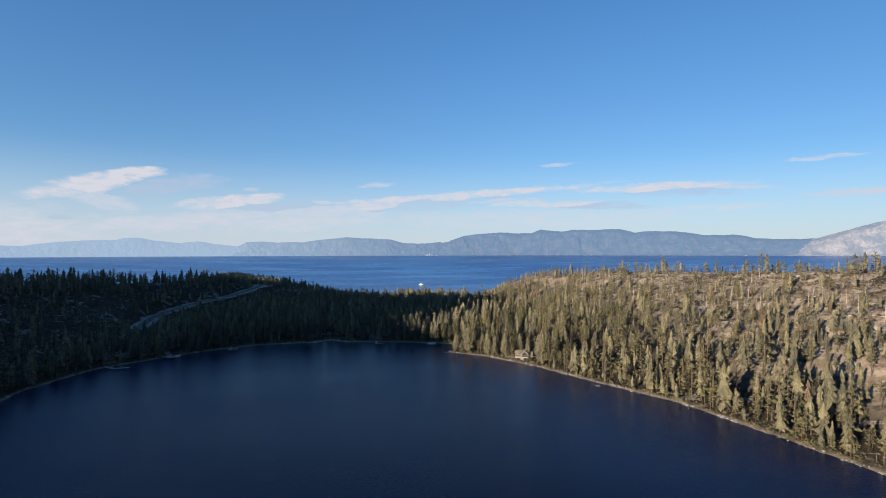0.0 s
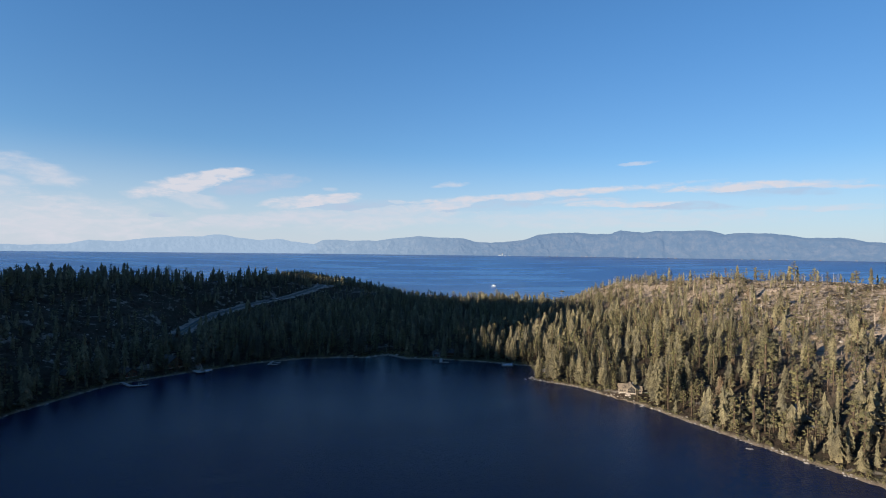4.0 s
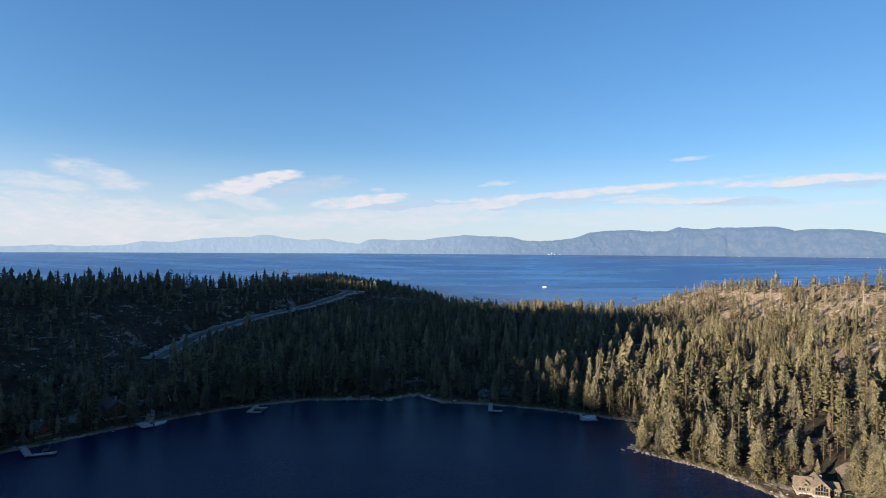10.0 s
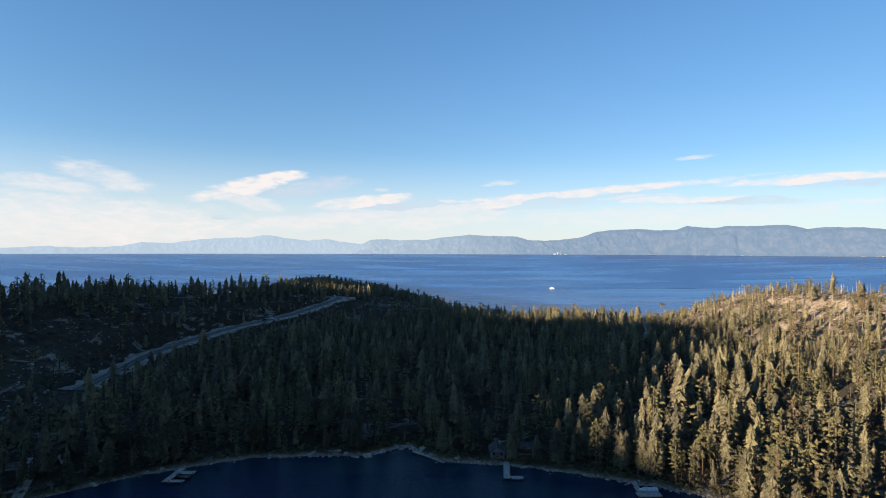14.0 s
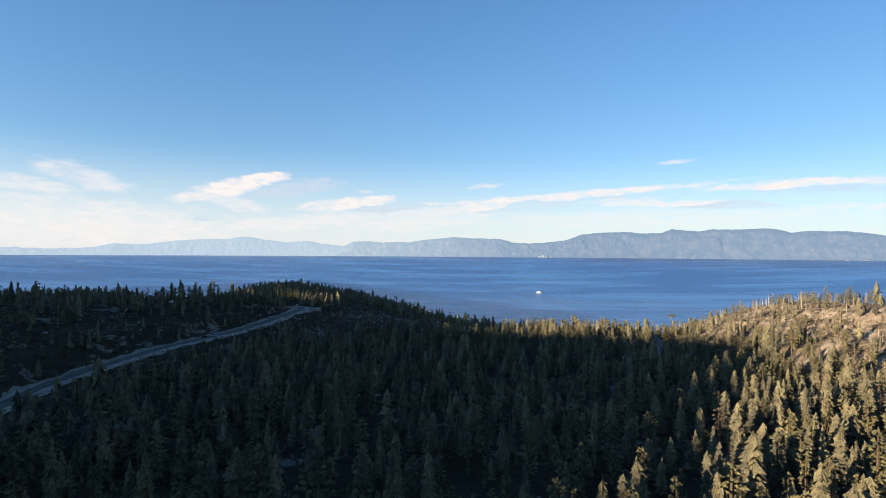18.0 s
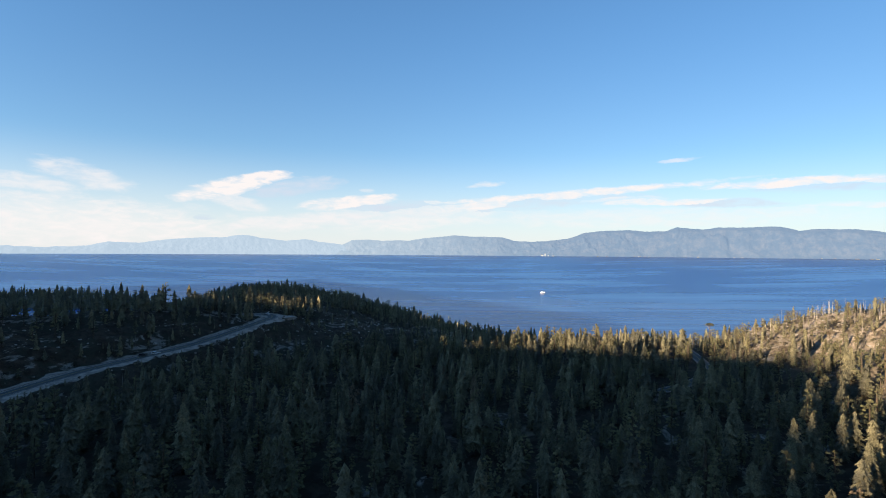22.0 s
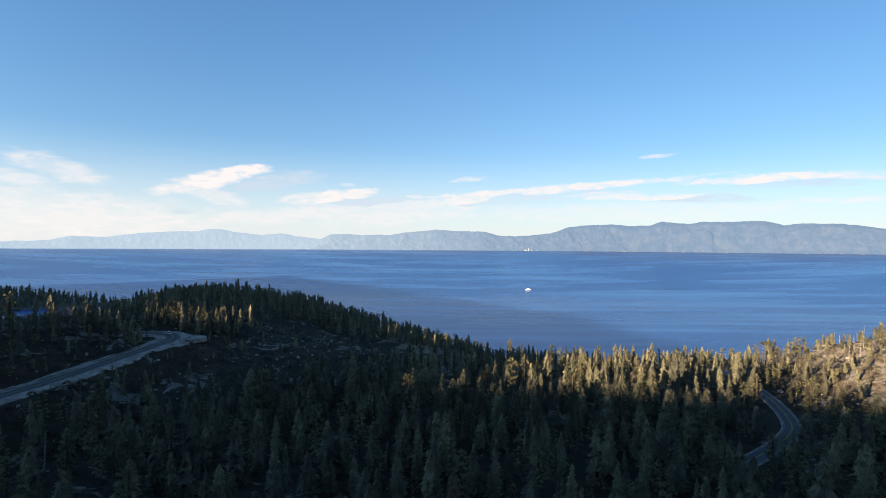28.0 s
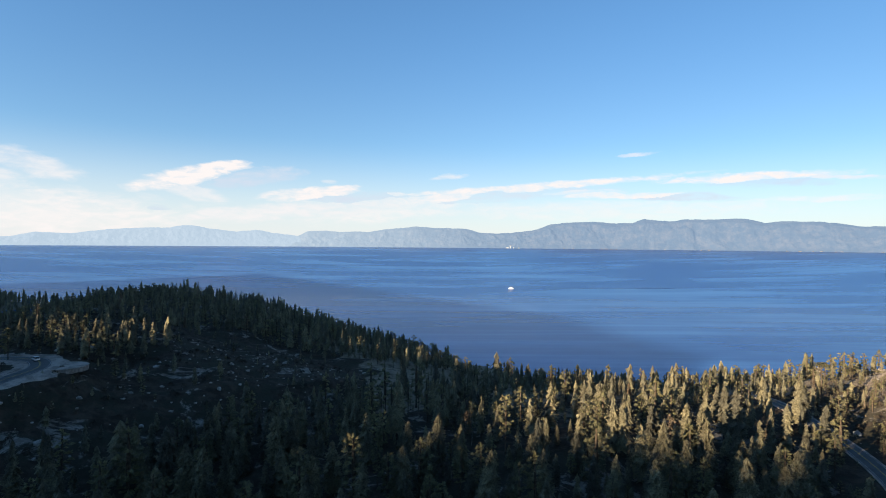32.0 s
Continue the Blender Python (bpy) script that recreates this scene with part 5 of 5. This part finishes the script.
# ---- the tour boat on the big lake ----
bx0, by0 = 259.0, 2388.0
level = float(lake_level(np.array(math.hypot(bx0, by0 - MID[1]))))
ship = new("tour_boat")
ship.matrix_world = pose(bx0, by0, level + 0.2, 0, 0, 90) @ Matrix.Scale(0.8, 4)
tagged(ship, "white two-deck tour boat under way on the lake", "boat")
v, f = [], []
for i in range(9):
    t = i / 8
    w = 3.4 * (1 - max(0, (t - 0.5) / 0.5) ** 2) + 0.05
    for x, zz in ((-w, 2.2 + t ** 3), (-w * 0.75, -0.6), (w * 0.75, -0.6), (w, 2.2 + t ** 3)):
        v.append((x, (t - 0.5) * 22, zz))
f = [(i * 4 + k, i * 4 + (k + 1) % 4, i * 4 + 4 + (k + 1) % 4, i * 4 + 4 + k) for i in range(8) for k in range(4)] + [(0, 1, 2, 3)]
part("hull", mesh_from("hull", v, f, [PAINT_WHITE]), ship)
solid("lower_deck", box((5.4, 14, 2.4), (0, -1.5, 2.2), 0, 0.1), PAINT_WHITE, ship)
for s in (-1, 1):
    for i in range(6):
        solid("window", box((0.06, 1.5, 1.0), (s * 2.71, -7.2 + i * 2.2, 3.0)), PANE, ship)
solid("upper_deck", box((5.0, 9, 1.2), (0, -0.5, 4.6), 0, 0.1), PAINT_WHITE, ship)
solid("wheelhouse", box((3.4, 3.0, 1.8), (0, 2.6, 5.8), 0, 0.1), PAINT_WHITE, ship)
wl = np.array([(bx0 + 12 + d, by0 + 0.012 * d + 1.5 * math.sin(d / 60), 0) for d in np.linspace(0, 520, 60)])
wl[:, 2] = lake_level(np.hypot(wl[:, 0], wl[:, 1] - MID[1])) + 0.25
wide_ = 2.0 + np.linspace(0, 520, 60) * 0.012
way2 = np.array([(0.0, 1.0)] * 60)
wv = np.stack([np.column_stack([wl[:, :2] - way2 * wide_[:, None], wl[:, 2]]), np.column_stack([wl[:, :2] + way2 * wide_[:, None], wl[:, 2] + 0.2])], 1).reshape(-1, 3)
tagged(new("wake", mesh_from("wake", wv, grid_faces(60, 2), [WAKE])), "long dark wake behind the tour boat", "wake", kind="stuff")

# ---- buildings along the far shore ----
# white walls dulled towards blue-grey, so the distance haze sits in their colour
HAZY = material("hazy_white", spotted((0.26, 0.30, 0.36), (0.34, 0.38, 0.44), 0.05), 1.0)
frng = np.random.default_rng(21)
for az, wide, high, n in [(7.3, 20, 9, 1), (7.6, 8, 20, 1), (7.9, 8, 9, 1), (8.4, 12, 5, 1)] + [(float(a), float(frng.uniform(8, 22)), float(frng.uniform(2, 4)), 1) for a in frng.uniform(9.5, 45, 22)]:
    r = 4462.0
    ob = new("shore_building")
    ob.matrix_world = pose(MID[0] + r * math.sin(radians(az)), MID[1] + r * math.cos(radians(az)), float(lake_level(np.array(r))) - 1, 0, 0, -az)
    tagged(ob, "pale tower on the far shore" if high > 10 else "low pale building on the far shore", "building", "far shore buildings")
    solid("wall", box((wide, 10, high), (0, 0, 0)), HAZY, ob)
    solid("roof", prism([(-wide / 2 - 1, high), (wide / 2 + 1, high), (wide / 2 - 2, high + 1.5), (-wide / 2 + 2, high + 1.5)], 11, Matrix.Translation((0, -5.5, 0))), SHINGLE, ob)
tagged(new("far_beach", mesh_from("far_beach", *ribbon(np.array([(MID[0] + 4456 * math.sin(radians(a)), MID[1] + 4456 * math.cos(radians(a)), float(lake_level(np.array(4456.0))) + 0.5) for a in np.linspace(9, 48, 80)]), -4, 6, 0.6), [GRAVEL])), "thin pale beach on the far shore", "beach", kind="structure")

# ---- rocks, logs and brush ----
ROCK = [boulder_mesh(s) for s in range(6)]
srng = np.random.default_rng(8)


def shore_place(t):
    """A place on the small lake's edge; t counts its corners."""
    i = int(t)
    a, b = np.array(SHORE[i]), np.array(SHORE[(i + 1) % len(SHORE)])
    return a + (b - a) * (t - i)


rough_rocks = []
count = 0
for t in srng.uniform(3.2, 24.9, 1700):
    p = shore_place(t) + srng.normal(0, 1.1, 2)
    size = float(srng.gamma(2.0, 0.22)) + 0.2
    if 9.5 < t < 12 or 17 < t < 18.6:
        size *= 1.4
    rough_rocks.append((p[0], p[1], max(gz(*p), -0.35) + 0.05 * size, size))
for x, y, size in ((-44.7, 482.6, 4.4), (-57, 485.5, 2.8), (-24, 491.5, 3.0), (-10, 482.5, 2.4), (60.5, 418.5, 2.6), (57.0, 423.0, 1.9), (64.5, 416.5, 2.2), (48, 430, 1.5), (46, 431, 0.9), (131, 300, 3.2)):
    rough_rocks.append((x, y, max(gz(x, y), -0.5) + 0.1, size))
rough_rocks.sort(key=lambda r: -r[3])
for i, (x, y, z, size) in enumerate(rough_rocks[:190]):
    ob = new("boulder", ROCK[i % 6])
    ob.matrix_world = Matrix.LocRotScale((x, y, z), Euler((srng.uniform(-0.3, 0.3), srng.uniform(-0.3, 0.3), srng.uniform(0, 6.28))), Vector((size * srng.uniform(0.9, 1.4), size, size * srng.uniform(0.6, 0.9))))
    tagged(ob, "large grey granite boulder at the lake's edge" if size > 1.8 else "grey granite boulder on the stony shore", "boulder", "shore boulders")


def pile(name, label, category, places, shapes, mat):
    """Many small pieces in one mesh. places: x, y, z, size."""
    v, f, n = [], [], 0
    for x, y, z, size in places:
        q, g = shapes[int(srng.integers(0, len(shapes)))]
        a = srng.uniform(0, 6.28)
        c, s = math.cos(a), math.sin(a)
        k = size * srng.uniform(0.8, 1.25, 3)
        v.append(np.stack([x + k[0] * (c * q[:, 0] - s * q[:, 1]), y + k[1] * (s * q[:, 0] + c * q[:, 1]), z + k[2] * q[:, 2]], -1))
        f.append(g + n)
        n += len(q)
    return tagged(new(name, mesh_from(name, np.vstack(v), np.vstack(f), [mat])), label, category, kind="stuff")


def chunk(seed):
    """A small rough stone of few faces."""
    r = np.random.default_rng(seed)
    bm = bmesh.new()
    bmesh.ops.create_icosphere(bm, subdivisions=1, radius=0.55)
    q = np.array([v.co for v in bm.verts]) * r.uniform(0.7, 1.25, (len(bm.verts), 1)) * (1, 1, 0.7)
    g = np.array([[v.index for v in face.verts] for face in bm.faces])
    bm.free()
    return q, g


def bush(seed):
    """A low shrub: a mound of leafy tufts."""
    r = np.random.default_rng(seed)
    v, f = [], []
    for _ in range(40):
        w, e = r.uniform(0, 6.28), r.uniform(0.1, 1.4)
        out = np.array([math.cos(w), math.sin(w), 0.0])
        m = out * 0.55 * math.cos(e) + np.array([0, 0, 0.45 * math.sin(e)])
        q, g = spray(m, out, r.uniform(0.22, 0.42), r.uniform(0.07, 0.15), r.uniform(0.2, 0.95), r)
        f += [tuple(k + len(v) for k in tri) for tri in g]
        v += q
    return np.array(v), np.array(f)


CHUNKS, BUSHES = [chunk(s) for s in range(5)], [bush(s) for s in range(5)]
pile("shore_stones", "pale broken stones along the waterline", "stones", rough_rocks[190:], CHUNKS, GRANITE)

hx, hy = scatter(-420, 400, 180, 960, 5.2)
rr = np.array(ROWS, float)
hw, hf, he, hg = [np.interp(hy, rr[:, 0], rr[:, k]) for k in (1, 3, 7, 5)]
hwest, heast = (hf - hx) / (hf - hw), (hx - hg) / (he - hg)
hroad, _ = road_near(hx, hy)
hdist = shore_distance(hx, hy)
hover = hx - np.interp(hy, [r[1] for r in ROAD_EAST], [r[0] for r in ROAD_EAST])
bank_east = (hy > 765) & (hy < 930) & (hover > 5) & (hover < 110)
open_land = ((hwest > 0.08) & (hwest < 1.1)) | ((heast > 0.45) & (heast < 1.15) & (hy < 900)) | bank_east
free = (hroad > np.where(hx > 0, 6.0, 9.0)) & (hdist > 4) & seen(hx, hy)
pick = free & open_land & (srng.uniform(0, 1, len(hx)) < 0.46)
hz = ground_z(hx, hy)
size = srng.gamma(1.6, 0.42, len(hx)) + 0.3
pile("hill_boulders", "weathered grey granite blocks scattered on open slopes", "boulders", np.stack([hx, hy, hz, size], -1)[pick], CHUNKS, GRANITE)
pick = free & (open_land | (srng.uniform(0, 1, len(hx)) < 0.12)) & (srng.uniform(0, 1, len(hx)) < 0.62) & ~pick
pile("brush", "low dark manzanita brush on the slopes", "brush", np.stack([hx, hy, hz, srng.uniform(1.2, 3.2, len(hx))], -1)[pick], BUSHES, SHRUB)
bx_, by_ = scatter(165, 400, 300, 930, 3.4)
be, bg = np.interp(by_, rr[:, 0], rr[:, 7]), np.interp(by_, rr[:, 0], rr[:, 5])
bover = bx_ - np.interp(by_, [r[1] for r in ROAD_EAST], [r[0] for r in ROAD_EAST])
beast = (bx_ - bg) / (be - bg)
thick = rough(bx_, by_, 9, 6.0)
pick = (((beast > 0.5) & (beast < 1.1)) | ((by_ > 765) & (bover > 5) & (bover < 110))) & (road_near(bx_, by_)[0] > 5.5) & (srng.uniform(0, 1, len(bx_)) < 0.42 + 0.32 * thick)
pile("brush", "olive and tan brush on the burnt crest", "brush", np.stack([bx_, by_, ground_z(bx_, by_), srng.uniform(0.9, 2.6, len(bx_))], -1)[pick], BUSHES, DRY)
banks = [(x + srng.normal(0, 6.0), y + srng.normal(0, 6.0)) for x, y in (shore_place(t) + np.array((0, 0)) for t in srng.uniform(3.5, 24.5, 4400))]
banks = [(x, y, gz(x, y), srng.uniform(0.6, 2.3)) for x, y in banks if 1.2 < shore_distance(np.array([x]), np.array([y]))[0] < 17 and math.hypot(x - HOUSE[0], y - HOUSE[1]) > 8]
pile("bank_shrubs", "yellow-green shrubs on the lake bank", "shrubs", banks, BUSHES, PINE)
roadside = []
for line_ in LINES.values():
    for q in line_:
        for _ in range(2):
            o = srng.uniform(8, 17) * srng.choice([-1, 1])
            x, y = q[0] + o + srng.normal(0, 1), q[1] - 0.5 * o
            roadside.append((x, y, gz(x, y), srng.uniform(0.8, 2.2)))
roadside = [r for r in roadside if road_near(np.array([r[0]]), np.array([r[1]]))[0][0] > 8]
pile("roadside_brush", "dark clumps of brush along the road banks", "brush", roadside, BUSHES, SHRUB)
logs = []
for s in range(4):
    v, f = tube([(-4, 0, 0.15), (0, 0.1, 0.25), (4, 0, 0.2)], [0.22, 0.18, 0.1], 5)
    logs.append((v, f))
pick = (heast > 0.5) & (heast < 1.2) & (hy < 920) & (hy > 200) & (srng.uniform(0, 1, len(hx)) < 0.16)
pile("fallen_logs", "bleached fallen trunks on the burnt crest", "logs", np.stack([hx, hy, hz, srng.uniform(0.6, 1.2, len(hx))], -1)[pick], logs, DEAD)

log = new("fallen_log", mesh_from("fallen_log", *tube([(-27.5, 487.6, 0.7), (-21, 483.2, 0.45), (-14.6, 478.4, 0.1)], [0.55, 0.5, 0.35], 9), [DEAD]))
tagged(log, "long bleached log lying in the water's edge", "log")

# single trees that stand out
def lone(kind, at, high, label, tilt=(0.0, 0.0), wide=1.0):
    if kind == "snag":
        ob = new("dead_tree", SNAG[int(srng.integers(0, 4))])
    else:
        ob = new("pine_tree")
        part("trunk", STEM, ob)
        part("crown", CROWN[kind, int(srng.integers(0, 6))], ob)
    ob.matrix_world = Matrix.LocRotScale((at[0], at[1], gz(*at) - 0.1), Euler((tilt[0], tilt[1], srng.uniform(0, 6.28)), "ZYX"), Vector((high * wide, high * wide, high)))
    tagged(ob, label, "dead tree" if kind == "snag" else "tree")


lone("pine", (72, 429), 12, "pine tree leaning out over the water", (0.25, -0.75), 0.7)
for x, y, h in ((386, 466, 14), (372, 428, 13), (322, 769, 11), (269, 673, 12), (269, 700, 10), (236, 791, 12), (181, 497, 17), (164, 625, 17)):
    lone("snag", (x, y), h * 0.75, "tall pale dead tree with broken limbs")
for x, y, h in ((262, 676, 15), (280, 690, 13), (245, 800, 14), (228, 838, 12), (300, 655, 13), (330, 600, 13), (-172, 852, 14), (-190, 842, 12), (-205, 856, 13), (-128, 852, 10), (-168, 872, 12)):
    lone("pine", (x, y), h, "single pine standing on the open crest")
flat = new("pine_tree")
flat.matrix_world = pose(191, 881, gz(191, 881) - 0.1, 0, 0, 0)
tagged(flat, "tall bare pine with a flat wind-shaped top", "tree")
top_z = max(12.0, 22.0 - gz(191, 881))
v, f = tube([(0, 0, -0.3), (0.4, 0, top_z * 0.5), (0, 0.2, top_z)], [0.48, 0.36, 0.2], 8)
part("trunk", mesh_from("trunk", v, f, [BARK]), flat)
fr = np.random.default_rng(3)
v, f = [], []
for _ in range(420):
    w, r = fr.uniform(0, 6.28), math.sqrt(fr.uniform(0, 1)) * 3.6
    out = np.array([math.cos(w), math.sin(w), 0.0])
    q, g = spray(out * r + np.array([0.5, 0, top_z + 0.3 - 0.05 * r + fr.normal(0, 0.35)]), out, 1.1, 0.35, fr.uniform(0.5, 1.0), fr)
    f += [tuple(k + len(v) for k in tri) for tri in g]
    v += q
part("crown", mesh_from("crown", v, f, [PINE]), flat)
for _ in range(9):
    w, zz = fr.uniform(0, 6.28), fr.uniform(0.55, 0.97) * top_z
    q, g = tube([(0.2, 0, zz), (0.2 + 2.6 * math.cos(w), 2.6 * math.sin(w), zz + 0.8)], [0.09, 0.03], 4)
    part("limb", mesh_from("limb", q, g, [DEAD]), flat)

# woods on the far headland
qx, qy = scatter(-1480, -760, 1760, 2000, 15)
qz = ground_z(qx, qy)
pick = (qz > LOW + 0.5) & (srng.uniform(0, 1, len(qx)) < 0.85)
far_models = [MODELS["fir", "far", k][:2] for k in range(9)]
pile("headland_woods", "dark fir woods on the far headland", "trees", np.stack([qx, qy, qz, srng.uniform(18, 30, len(qx))], -1)[pick], far_models, FIR)
